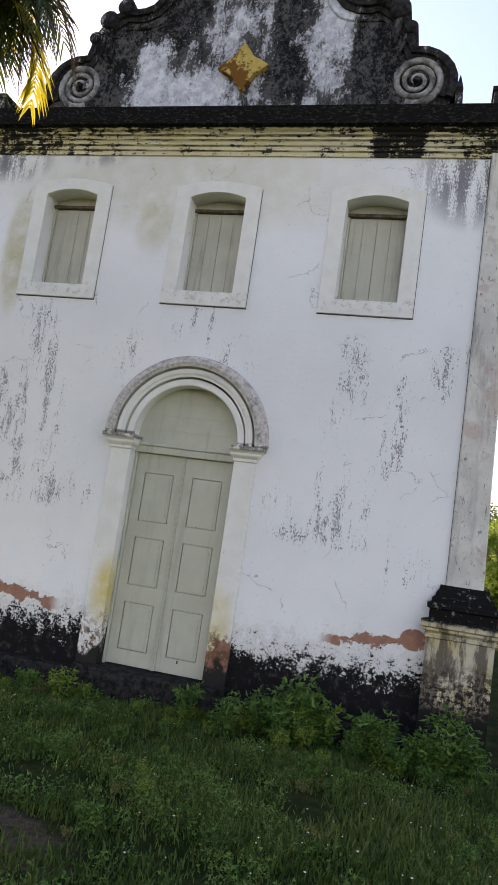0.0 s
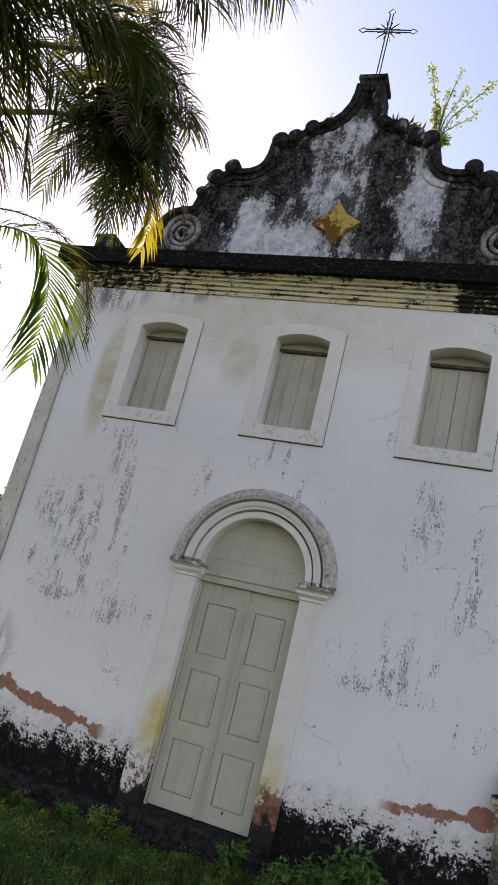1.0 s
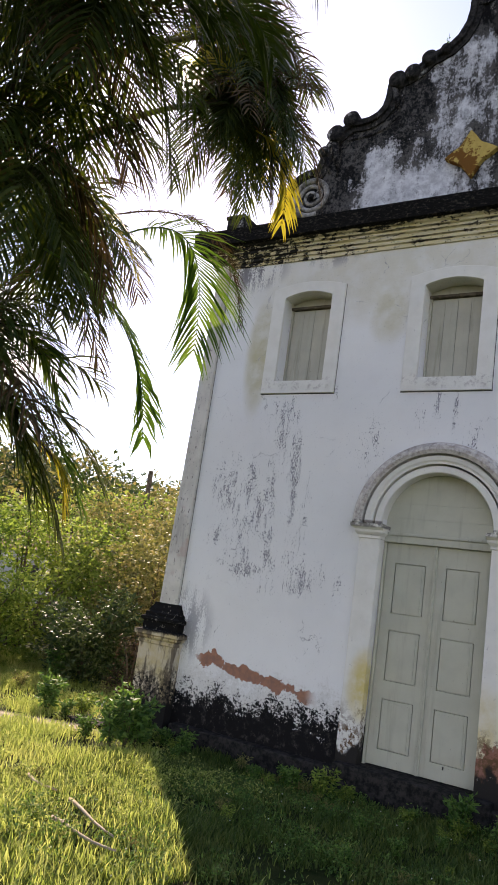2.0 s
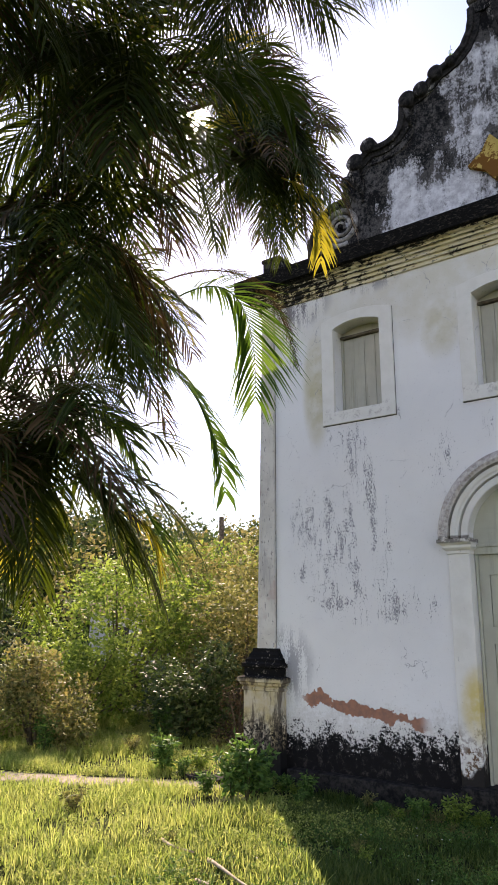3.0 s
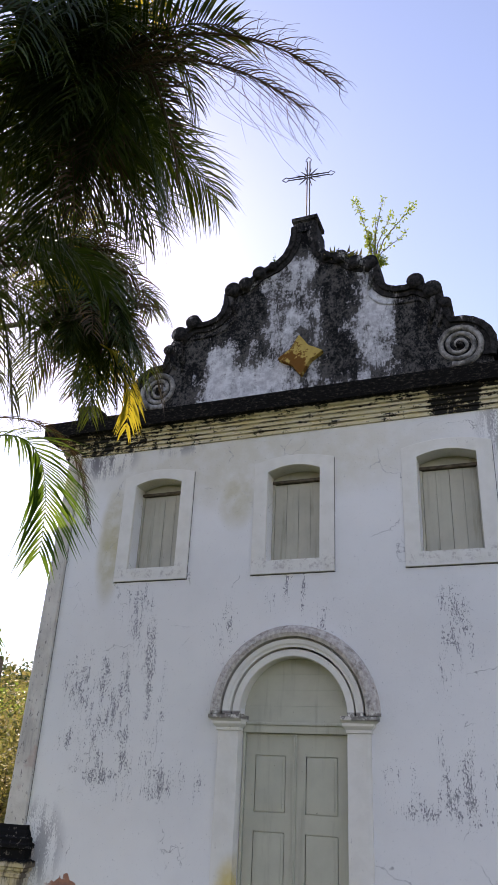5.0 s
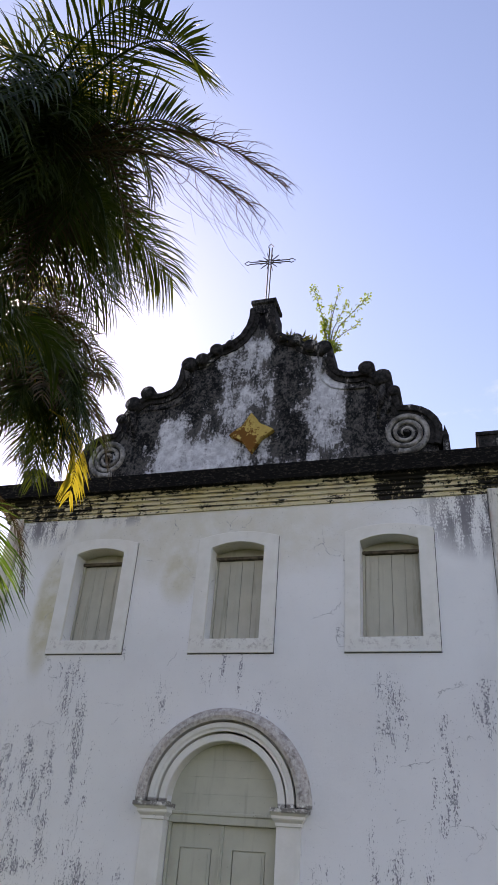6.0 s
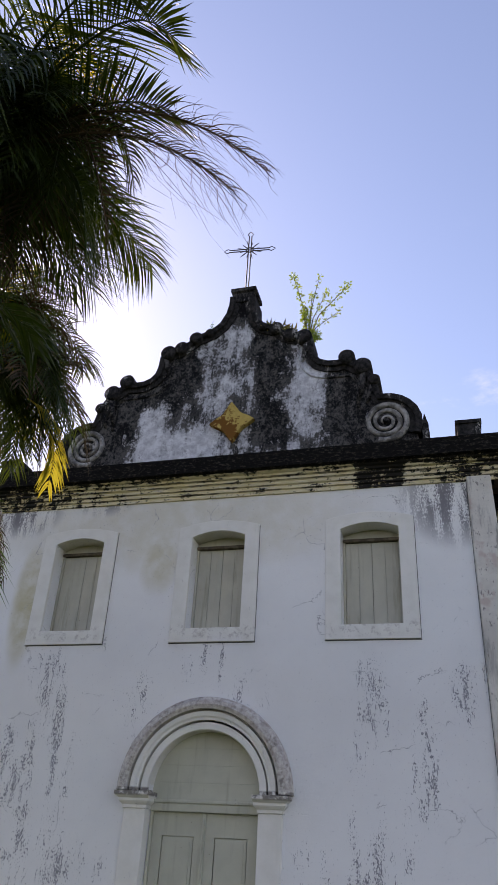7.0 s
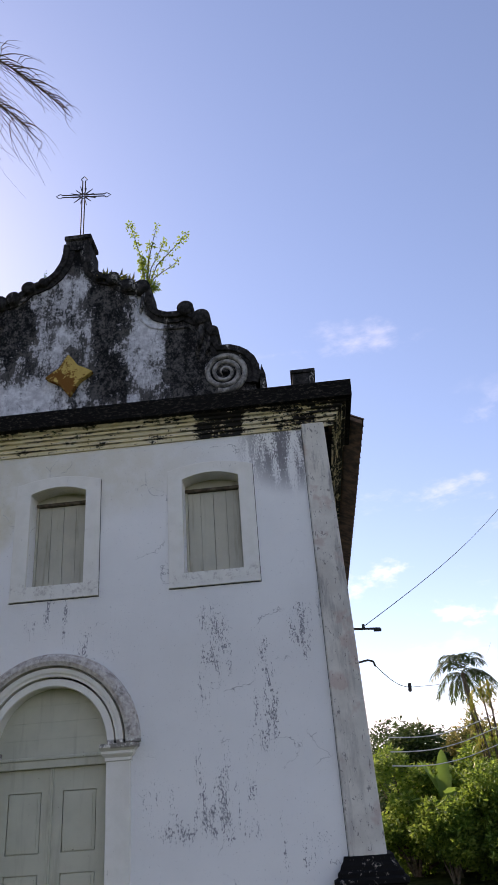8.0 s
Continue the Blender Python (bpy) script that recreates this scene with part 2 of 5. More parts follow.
def trim_material():
    """Limewashed trim of the door and windows: cream, ochre and dirt low down."""
    m, nt, b, vec = material("limewashed_trim", 0.9)
    xyz = nd(nt, "SeparateXYZ", {0: vec})
    Z = xyz.outputs[2]
    mid = noi(nt, vec, 5, 6, 0.6)
    fine = noi(nt, vec, 34, 5, 0.65)
    col = mix(nt, step(nt, mid, 0.35, 0.7), (0.79, 0.77, 0.705), (0.73, 0.71, 0.64))
    yel = ma(nt, "MULTIPLY", most(nt, blob(nt, xyz, -0.66, 1.02, 0.24, 0.48), ma(nt, "MULTIPLY", blob(nt, xyz, 0.70, 0.82, 0.22, 0.55), 0.7)), step(nt, mid, 0.25, 0.6, 0.3, 0.85))
    col = mix(nt, yel, col, (0.64, 0.49, 0.13))
    # grey lichen on the outer moulding of the arch and on sills
    lich = most(nt, step(nt, ma(nt, "ADD", ma(nt, "POWER", ma(nt, "SUBTRACT", Z, 2.9), 2.0), ma(nt, "POWER", xyz.outputs[0], 2.0)), 0.66, 0.80, 0.0, 1.0))
    lich = ma(nt, "MULTIPLY", lich, ma(nt, "MULTIPLY", step(nt, Z, 2.9, 2.94), step(nt, Z, 4.3, 4.2)))
    sill = ma(nt, "MULTIPLY", step(nt, Z, 4.56, 4.62), step(nt, Z, 4.80, 4.72))
    col = mix(nt, ma(nt, "MULTIPLY", lich, step(nt, noi(nt, vec, 15, 8, 0.74), 0.36, 0.60, 0.35, 0.95)), col, mix(nt, step(nt, noi(nt, vec, 8, 8, 0.74), 0.46, 0.62), (0.42, 0.37, 0.335), (0.22, 0.185, 0.17)))
    col = mix(nt, ma(nt, "MULTIPLY", sill, step(nt, noi(nt, vec, 15, 8, 0.75), 0.50, 0.64, 0.0, 0.6)), col, (0.40, 0.35, 0.32))
    ledge = ma(nt, "MULTIPLY", step(nt, ma(nt, "ABSOLUTE", ma(nt, "SUBTRACT", Z, 2.885)), 0.046, 0.022), step(nt, noi(nt, vec, 12, 6, 0.7), 0.36, 0.52))
    col = mix(nt, ma(nt, "MULTIPLY", ledge, 0.85), col, (0.12, 0.10, 0.085))
    edge = ma(nt, "ADD", Z, ma(nt, "MULTIPLY", ma(nt, "SUBTRACT", noi(nt, vec, 3.2, 6, 0.66, (1, 1, 0.6)), 0.5), 0.8))
    bare = ma(nt, "MULTIPLY", step(nt, edge, 0.60, 0.57), step(nt, xyz.outputs[0], 0.0, 0.1))
    col = mix(nt, bare, col, (0.30, 0.14, 0.10))
    col = mix(nt, ma(nt, "MULTIPLY", step(nt, edge, 0.85, 0.50), step(nt, noi(nt, vec, 13, 8, 0.74), 0.46, 0.56)), col, (0.15, 0.085, 0.045))
    col = mix(nt, step(nt, edge, 0.46, 0.36), col, (0.030, 0.027, 0.024))
    scabs = ma(nt, "MULTIPLY", step(nt, noi(nt, vec, 17, 7, 0.7, (1, 1, 0.5)), 0.64, 0.68), 0.6)
    col = mix(nt, scabs, col, (0.42, 0.40, 0.37))
    finish(nt, b, col, ma(nt, "ADD", ma(nt, "MULTIPLY", fine, 0.4), mid), 0.4, 0.008)
    return m


def pediment_material():
    """White plaster under years of black mould that runs down in streaks."""
    m, nt, b, vec = material("mouldy_plaster", 0.92)
    xyz = nd(nt, "SeparateXYZ", {0: vec})
    X, Z = xyz.outputs[0], xyz.outputs[2]
    drip = noi(nt, vec, 4.6, 8, 0.70, (1, 1, 0.24), distort=0.25)
    patch = noi(nt, vec, 3.4, 8, 0.70, shift=(1.7, 0, 0.6))
    fine = noi(nt, vec, 30, 8, 0.76, (1, 1, 0.8))
    dark = most(nt, blob(nt, xyz, -1.72, 8.0, 0.36, 1.2), blob(nt, xyz, 1.70, 7.9, 0.30, 1.2), blob(nt, xyz, -0.85, 8.6, 0.42, 0.75),
                blob(nt, xyz, 0.58, 8.75, 0.34, 0.9), blob(nt, xyz, 0.1, 10.0, 0.6, 0.7), ma(nt, "MULTIPLY", blob(nt, xyz, -1.2, 8.4, 0.45, 0.5), 0.8),
                blob(nt, xyz, 2.3, 7.7, 0.62, 0.75, 0.5), blob(nt, xyz, -2.25, 7.7, 0.62, 0.75, 0.5), ma(nt, "MULTIPLY", blob(nt, xyz, 0.75, 7.6, 0.45, 0.55), 0.7))
    light = most(nt, blob(nt, xyz, -0.75, 7.3, 1.0, 0.55), ma(nt, "MULTIPLY", blob(nt, xyz, -0.15, 8.25, 0.42, 0.45), 0.6), blob(nt, xyz, 1.15, 7.9, 0.35, 0.8), ma(nt, "MULTIPLY", blob(nt, xyz, 0.05, 9.2, 0.3, 0.5), 0.5),
                 ma(nt, "MULTIPLY", blob(nt, xyz, -1.15, 7.7, 0.35, 0.6), 0.7))
    v = ma(nt, "ADD", ma(nt, "ADD", ma(nt, "MULTIPLY", drip, 0.38), ma(nt, "MULTIPLY", patch, 0.30)), ma(nt, "MULTIPLY", fine, 0.32))
    v = ma(nt, "ADD", v, ma(nt, "MULTIPLY", ma(nt, "SUBTRACT", dark, light), 0.085))
    f = step(nt, v, 0.474, 0.512)
    col = mix(nt, step(nt, noi(nt, vec, 9, 7, 0.7), 0.35, 0.65), (0.66, 0.67, 0.68), (0.42, 0.42, 0.44))
    col = mix(nt, step(nt, v, 0.425, 0.485), col, (0.33, 0.33, 0.34))
    black = mix(nt, step(nt, ma(nt, "ADD", ma(nt, "MULTIPLY", fine, 0.5), ma(nt, "MULTIPLY", patch, 0.5)), 0.46, 0.58), (0.011, 0.0105, 0.011), (0.10, 0.095, 0.09))
    col = mix(nt, f, col, black)
    finish(nt, b, col, ma(nt, "ADD", fine, ma(nt, "MULTIPLY", f, 0.4)), 0.6, 0.015)
    return m


def coping_material():
    m, nt, b, vec = material("black_mould_render", 0.92)
    fine = noi(nt, vec, 14, 7, 0.7)
    drip = noi(nt, vec, 5, 6, 0.65, (1, 1, 0.35))
    col = mix(nt, step(nt, fine, 0.35, 0.7), (0.012, 0.0115, 0.0115), (0.05, 0.047, 0.045))
    col = mix(nt, ma(nt, "MULTIPLY", step(nt, drip, 0.55, 0.66), step(nt, noi(nt, vec, 30, 7, 0.72), 0.46, 0.58)), col, (0.40, 0.39, 0.37))
    finish(nt, b, col, fine, 0.6, 0.015)
    return m


def cornice_material():
    """Ochre moulded cornice: black along the top edge, black runs towards both ends."""
    m, nt, b, vec = material("ochre_cornice", 0.9)
    xyz = nd(nt, "SeparateXYZ", {0: vec})
    X, Z = xyz.outputs[0], xyz.outputs[2]
    fine = noi(nt, vec, 30, 8, 0.74, (0.55, 0.55, 1.3))
    run = noi(nt, vec, 9.0, 7, 0.70, (1, 1, 0.3))
    horiz = noi(nt, vec, 12.0, 7, 0.70, (0.22, 0.22, 2.6))
    col = mix(nt, step(nt, noi(nt, vec, 3, 5, 0.6), 0.35, 0.65), (0.62, 0.53, 0.30), (0.68, 0.61, 0.42))
    col = mix(nt, ma(nt, "MULTIPLY", step(nt, horiz, 0.50, 0.62), 0.5), col, (0.62, 0.60, 0.55))
    ends = most(nt, blob(nt, xyz, 2.15, 6.7, 0.38, 0.9, 0.6), step(nt, X, 2.2, 3.0, 0.0, 0.55), step(nt, X, -1.2, -2.8, 0.0, 0.7))
    v = ma(nt, "ADD", ma(nt, "ADD", ma(nt, "MULTIPLY", run, 0.32), ma(nt, "ADD", ma(nt, "MULTIPLY", horiz, 0.34), ma(nt, "MULTIPLY", fine, 0.34))), ma(nt, "MULTIPLY", ends, 0.10))
    v = ma(nt, "ADD", v, step(nt, Z, 6.68, 6.84, -0.01, 0.09))
    # thin dark lines at the moulding steps: ledge dirt plus painted shadow lines
    lines = most(nt, *[step(nt, ma(nt, "ABSOLUTE", ma(nt, "SUBTRACT", Z, z)), 0.009, 0.003) for z in (6.556, 6.610, 6.664, 6.707, 6.746)])
    lines = ma(nt, "MULTIPLY", lines, step(nt, ma(nt, "ADD", horiz, ma(nt, "MULTIPLY", ends, 0.1)), 0.42, 0.56))
    col = mix(nt, ma(nt, "MULTIPLY", lines, 0.85), col, (0.07, 0.06, 0.045))
    col = mix(nt, step(nt, v, 0.530, 0.558), col, (0.025, 0.023, 0.021))
    top = step(nt, ma(nt, "ADD", Z, ma(nt, "MULTIPLY", ma(nt, "SUBTRACT", fine, 0.5), 0.05)), 6.752, 6.768)
    blk = mix(nt, step(nt, fine, 0.50, 0.66), (0.009, 0.0085, 0.008), (0.05, 0.044, 0.036))
    col = mix(nt, top, col, blk)
    finish(nt, b, col, fine, 0.5, 0.012)
    return m


def pedestal_material():
    m, nt, b, vec = material("stained_pedestal_plaster", 0.9)
    xyz = nd(nt, "SeparateXYZ", {0: vec})
    Z = xyz.outputs[2]
    fine = noi(nt, vec, 15, 7, 0.7)
    run = noi(nt, vec, 5.5, 6, 0.66, (1, 1, 0.22))
    col = mix(nt, step(nt, noi(nt, vec, 4, 5, 0.6), 0.35, 0.65), (0.50, 0.41, 0.23), (0.56, 0.50, 0.38))
    col = mix(nt, ma(nt, "MULTIPLY", step(nt, run, 0.46, 0.56), 0.85), col, (0.09, 0.07, 0.055))
    edge = ma(nt, "ADD", Z, ma(nt, "MULTIPLY", ma(nt, "SUBTRACT", noi(nt, vec, 3, 6, 0.66), 0.5), 0.6))
    col = mix(nt, ma(nt, "MULTIPLY", step(nt, edge, 0.95, 0.55), step(nt, noi(nt, vec, 20, 8, 0.75), 0.44, 0.54)), col, (0.022, 0.02, 0.018))
    col = mix(nt, step(nt, edge, 0.45, 0.30), col, (0.02, 0.019, 0.018))
    top = step(nt, ma(nt, "ADD", Z, ma(nt, "MULTIPLY", ma(nt, "SUBTRACT", fine, 0.5), 0.10)), 1.20, 1.24)
    col = mix(nt, top, col, mix(nt, step(nt, fine, 0.57, 0.68), (0.012, 0.0115, 0.011), (0.26, 0.24, 0.21)))
    finish(nt, b, col, fine, 0.6, 0.014)
    return m


def pilaster_material():
    m, nt, b, vec = material("pilaster_plaster", 0.9)
    xyz = nd(nt, "SeparateXYZ", {0: vec})
    fine = noi(nt, vec, 20, 6, 0.68)
    mid = noi(nt, vec, 3, 6, 0.62)
    drip = noi(nt, vec, 6.5, 7, 0.68, (1, 1, 0.15))
    col = mix(nt, step(nt, mid, 0.35, 0.65), (0.68, 0.65, 0.58), (0.56, 0.53, 0.47))
    col = mix(nt, ma(nt, "MULTIPLY", step(nt, drip, 0.52, 0.66), step(nt, xyz.outputs[2], 3.0, 6.0, 0.35, 0.8)), col, (0.22, 0.21, 0.20))
    col = mix(nt, ma(nt, "MULTIPLY", step(nt, noi(nt, vec, 24, 8, 0.74, (1, 1, 0.45)), 0.58, 0.63), 0.8), col, (0.17, 0.155, 0.15))
    col = mix(nt, ma(nt, "MULTIPLY", step(nt, noi(nt, vec, 2.2, 4, 0.6, shift=(5, 0, 1)), 0.54, 0.62), 0.6), col, (0.50, 0.37, 0.32))
    finish(nt, b, col, ma(nt, "ADD", fine, mid), 0.45, 0.012)
    return m


def paint_material(name, c1, c2, c3):
    """Old oil paint on boards, dirty towards its foot edges and in runs."""
    m, nt, b, vec = material(name, 0.55)
    run = noi(nt, vec, 9, 5, 0.6, (1, 1, 0.10))
    fine = noi(nt, vec, 40, 4, 0.6)
    col = mix(nt, step(nt, noi(nt, vec, 2.5, 5, 0.6), 0.3, 0.7), c1, c2)
    col = mix(nt, ma(nt, "MULTIPLY", step(nt, run, 0.52, 0.72), 0.55), col, c3)
    col = mix(nt, ma(nt, "MULTIPLY", step(nt, noi(nt, vec, 22, 6, 0.7), 0.66, 0.70), 0.6), col, (0.12, 0.10, 0.08))
    finish(nt, b, col, ma(nt, "ADD", ma(nt, "MULTIPLY", fine, 0.3), run), 0.25, 0.004)
    return m


def plain_material(name, c1, c2, scale=8.0, rough=0.8, metal=0.0, bump=0.3):
    m, nt, b, vec = material(name, rough)
    f = noi(nt, vec, scale, 6, 0.65)
    b.inputs["Metallic"].default_value = metal
    finish(nt, b, mix(nt, step(nt, f, 0.35, 0.65), c1, c2), f, bump, 0.01)
    return m


def leaf_material(name, c1, c2, c3, through=0.35, rough=0.5, mesh_scale=0.9, glow=1.5, share=0.35):
    """Leaves: colour varies leaf by leaf; light passes through them."""
    m, nt, b, vec = material(name, rough)
    rnd = nd(nt, "NewGeometry").outputs["Random Per Island"]
    big = noi(nt, vec, mesh_scale, 3, 0.6)
    col = mix(nt, rnd, c1, c2)
    col = mix(nt, ma(nt, "MULTIPLY", step(nt, ma(nt, "ADD", ma(nt, "MULTIPLY", rnd, 0.4), big), 0.62, 0.9), 0.8), col, c3)
    nt.links.new(col, b.inputs["Base Color"])
    tr = nd(nt, "BsdfTranslucent", {0: mix(nt, share, col, (c3[0] * glow, c3[1] * glow * 1.07, c3[2]))})
    mx = nd(nt, "MixShader", {0: through, 1: b.outputs[0], 2: tr.outputs[0]})
    nt.links.new(mx.outputs[0], nt.nodes["Material Output"].inputs[0])
    return m


def ground_material():
    m, nt, b, vec = material("lawn_earth", 0.95)
    xyz = nd(nt, "SeparateXYZ", {0: vec})
    dx, dy = ma(nt, "SUBTRACT", xyz.outputs[0], 0.55), ma(nt, "SUBTRACT", xyz.outputs[1], -4.3)
    r = ma(nt, "ADD", ma(nt, "MULTIPLY", dx, ma(nt, "MULTIPLY", dx, 1.3)), ma(nt, "MULTIPLY", dy, ma(nt, "MULTIPLY", dy, 3.0)))
    warp = ma(nt, "MULTIPLY", ma(nt, "SUBTRACT", noi(nt, vec, 2.5, 5, 0.65), 0.5), 1.6)
    bare = step(nt, ma(nt, "ADD", r, warp), 0.95, 0.55)
    track = step(nt, ma(nt, "ADD", ma(nt, "ABSOLUTE", ma(nt, "SUBTRACT", ma(nt, "MULTIPLY_ADD", xyz.outputs[0], 0.66, 1.87), xyz.outputs[1])), ma(nt, "MULTIPLY", warp, 0.4)), 0.5, 0.25)
    track = ma(nt, "MULTIPLY", track, step(nt, xyz.outputs[0], -3.6, -4.0))
    fine = noi(nt, vec, 22, 6, 0.7)
    soil = mix(nt, step(nt, fine, 0.3, 0.7), (0.05, 0.037, 0.028), (0.12, 0.09, 0.068))
    pale = mix(nt, step(nt, fine, 0.3, 0.7), (0.30, 0.26, 0.20), (0.42, 0.37, 0.30))
    green = mix(nt, step(nt, noi(nt, vec, 3, 6, 0.65), 0.35, 0.65), (0.012, 0.022, 0.006), (0.035, 0.045, 0.014))
    col = mix(nt, ma(nt, "MAXIMUM", bare, step(nt, noi(nt, vec, 1.3, 6, 0.7, shift=(3, 2, 0)), 0.70, 0.76)), green, soil)
    col = mix(nt, track, col, pale)
    finish(nt, b, col, ma(nt, "ADD", fine, noi(nt, vec, 5, 5, 0.6)), 0.8, 0.04)
    return m


def medallion_material():
    """Ochre paint on plaster, washed out to brown on one side."""
    m, nt, b, vec = material("ochre_medallion", 0.85)
    xyz = nd(nt, "SeparateXYZ", {0: vec})
    n = noi(nt, vec, 9, 7, 0.7)
    side = ma(nt, "ADD", blob(nt, xyz, -0.08, 7.58, 0.30, 0.30), blob(nt, xyz, 0.12, 7.42, 0.12, 0.2))
    f = step(nt, ma(nt, "MULTIPLY_ADD", side, 0.16, n), 0.56, 0.61)
    col = mix(nt, step(nt, noi(nt, vec, 22, 6, 0.7), 0.35, 0.65), (0.52, 0.37, 0.11), (0.44, 0.31, 0.09))
    finish(nt, b, mix(nt, f, col, (0.17, 0.075, 0.02)), n, 0.4, 0.01)
    return m


M_WALL, M_TRIM, M_PED, M_COPE = facade_material(), trim_material(), pediment_material(), coping_material()
M_CORN, M_BASE, M_PIL, M_LAWN = cornice_material(), pedestal_material(), pilaster_material(), ground_material()
M_DOOR = paint_material("grey_green_paint", (0.52, 0.515, 0.41), (0.455, 0.45, 0.36), (0.34, 0.32, 0.25))
M_SHUT = paint_material("beige_shutter_paint", (0.53, 0.505, 0.40), (0.45, 0.43, 0.345), (0.25, 0.215, 0.15))
M_OCHRE = medallion_material()
M_VOL = plain_material("grey_relief_plaster", (0.38, 0.365, 0.34), (0.10, 0.095, 0.088), 9.0, 0.9)
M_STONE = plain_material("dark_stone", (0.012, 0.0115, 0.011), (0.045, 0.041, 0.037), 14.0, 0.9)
M_IRON = plain_material("wrought_iron", (0.045, 0.045, 0.05), (0.09, 0.075, 0.065), 20.0, 0.55, 0.6)
M_TILE = plain_material("clay_roof_tile", (0.10, 0.075, 0.06), (0.24, 0.15, 0.10), 7.0, 0.9)
M_WIRE = plain_material("black_cable", (0.02, 0.02, 0.02), (0.05, 0.05, 0.05), 9.0, 0.6)
M_BARK = plain_material("bark", (0.07, 0.055, 0.04), (0.17, 0.14, 0.10), 12.0, 0.9, bump=0.6)
M_STEM = plain_material("palm_stem", (0.045, 0.04, 0.02), (0.10, 0.085, 0.045), 10.0, 0.7)
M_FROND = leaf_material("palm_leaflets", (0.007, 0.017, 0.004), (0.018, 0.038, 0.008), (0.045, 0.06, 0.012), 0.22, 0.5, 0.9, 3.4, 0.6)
# brighter copy of palm_leaflets: light shining through some fronds, put into the colour
M_LIT = leaf_material("lit_palm_leaflets", (0.025, 0.08, 0.010), (0.05, 0.13, 0.018), (0.11, 0.18, 0.03), 0.45, 0.5)
M_YELLOW = leaf_material("yellowed_leaflets", (0.26, 0.25, 0.025), (0.40, 0.35, 0.035), (0.36, 0.28, 0.03), 0.45, 0.5)
M_DRY = leaf_material("dry_leaflets", (0.03, 0.022, 0.011), (0.075, 0.052, 0.028), (0.10, 0.06, 0.026), 0.2, 0.7)
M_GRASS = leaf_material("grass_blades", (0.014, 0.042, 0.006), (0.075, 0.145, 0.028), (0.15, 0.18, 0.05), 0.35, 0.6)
# brighter grass colour: the sunlight beyond the church's shadow is painted in
M_SUN_TONED = leaf_material("sun_toned_blades", (0.11, 0.20, 0.03), (0.34, 0.43, 0.11), (0.44, 0.45, 0.16), 0.5, 0.6)
M_WEED = leaf_material("weed_leaves", (0.012, 0.05, 0.010), (0.10, 0.23, 0.05), (0.16, 0.27, 0.06), 0.35, 0.55)
M_BUSH = leaf_material("bush_leaves", (0.025, 0.08, 0.010), (0.21, 0.34, 0.06), (0.32, 0.38, 0.08), 0.45, 0.55, 0.5)
M_BUSH_OLIVE = leaf_material("olive_bush_leaves", (0.045, 0.07, 0.018), (0.25, 0.27, 0.085), (0.33, 0.26, 0.10), 0.35, 0.55, 0.5)
M_BUSH_DARK = leaf_material("dark_bush_leaves", (0.010, 0.03, 0.008), (0.055, 0.10, 0.03), (0.08, 0.11, 0.035), 0.3, 0.5, 0.5)
M_BANANA = leaf_material("banana_leaf", (0.14, 0.24, 0.04), (0.20, 0.30, 0.06), (0.22, 0.32, 0.07), 0.45, 0.4)


# ---- building helpers ----
def mesh_of(name, verts, faces):
    me = bpy.data.meshes.new(name)
    me.from_pydata([tuple(v) for v in verts], [], [tuple(f) for f in faces])
    me.update()
    return me


def part(name, data, mat, parent=None, label=""):
    """One mesh object, from a bmesh or a mesh, under a thing or a part."""
    if isinstance(data, bmesh.types.BMesh):
        me = bpy.data.meshes.new(name)
        bmesh.ops.recalc_face_normals(data, faces=data.faces)
        data.to_mesh(me)
        data.free()
        data = me
    if not data.materials:
        data.materials.append(mat)
    ob = new(name, data)
    if parent:
        ob.parent = parent
    if label:
        tagged(ob, label)
    return ob


def thing(name, label, category, group="", kind="", at=(0, 0, 0)):
    ob = new(name)
    ob.empty_display_size = 0.2
    ob.location = at
    return tagged(ob, label, category, group, kind)


def bevelled(bm, width=0.01, segs=2, angle=35):
    es = [e for e in bm.edges if len(e.link_faces) == 2 and e.calc_face_angle(0) > radians(angle)]
    bmesh.ops.bevel(bm, geom=es, offset=width, segments=segs, profile=0.6, affect="EDGES", clamp_overlap=True)
    return bm


def box(x0, x1, y0, y1, z0, z1, bevel=0.0, bm=None):
    bm = bm or bmesh.new()
    r = bmesh.ops.create_cube(bm, size=1.0, matrix=Matrix.Translation(((x0 + x1) / 2, (y0 + y1) / 2, (z0 + z1) / 2)) @ Matrix.Diagonal((x1 - x0, y1 - y0, z1 - z0, 1)))
    if bevel:
        bevelled(bm, bevel, 2)
    return bm


def slab(loops, y0, y1, bevel=0.0):
    """A prism between y0 and y1: the first loop of (x, z) is its outline, the others are holes."""
    bm = bmesh.new()
    edges = []
    for loop in loops:
        vs = [bm.verts.new((x, y0, z)) for x, z in loop]
        edges += [bm.edges.new((vs[i], vs[(i + 1) % len(vs)])) for i in range(len(vs))]
    bmesh.ops.triangle_fill(bm, use_beauty=True, use_dissolve=False, edges=edges)
    r = bmesh.ops.extrude_face_region(bm, geom=list(bm.faces))
    bmesh.ops.translate(bm, verts=[v for v in r["geom"] if isinstance(v, bmesh.types.BMVert)], vec=(0, y1 - y0, 0))
    bmesh.ops.dissolve_limit(bm, angle_limit=0.001, verts=bm.verts, edges=bm.edges)
    if bevel:
        bevelled(bm, bevel, 2)
    return bm


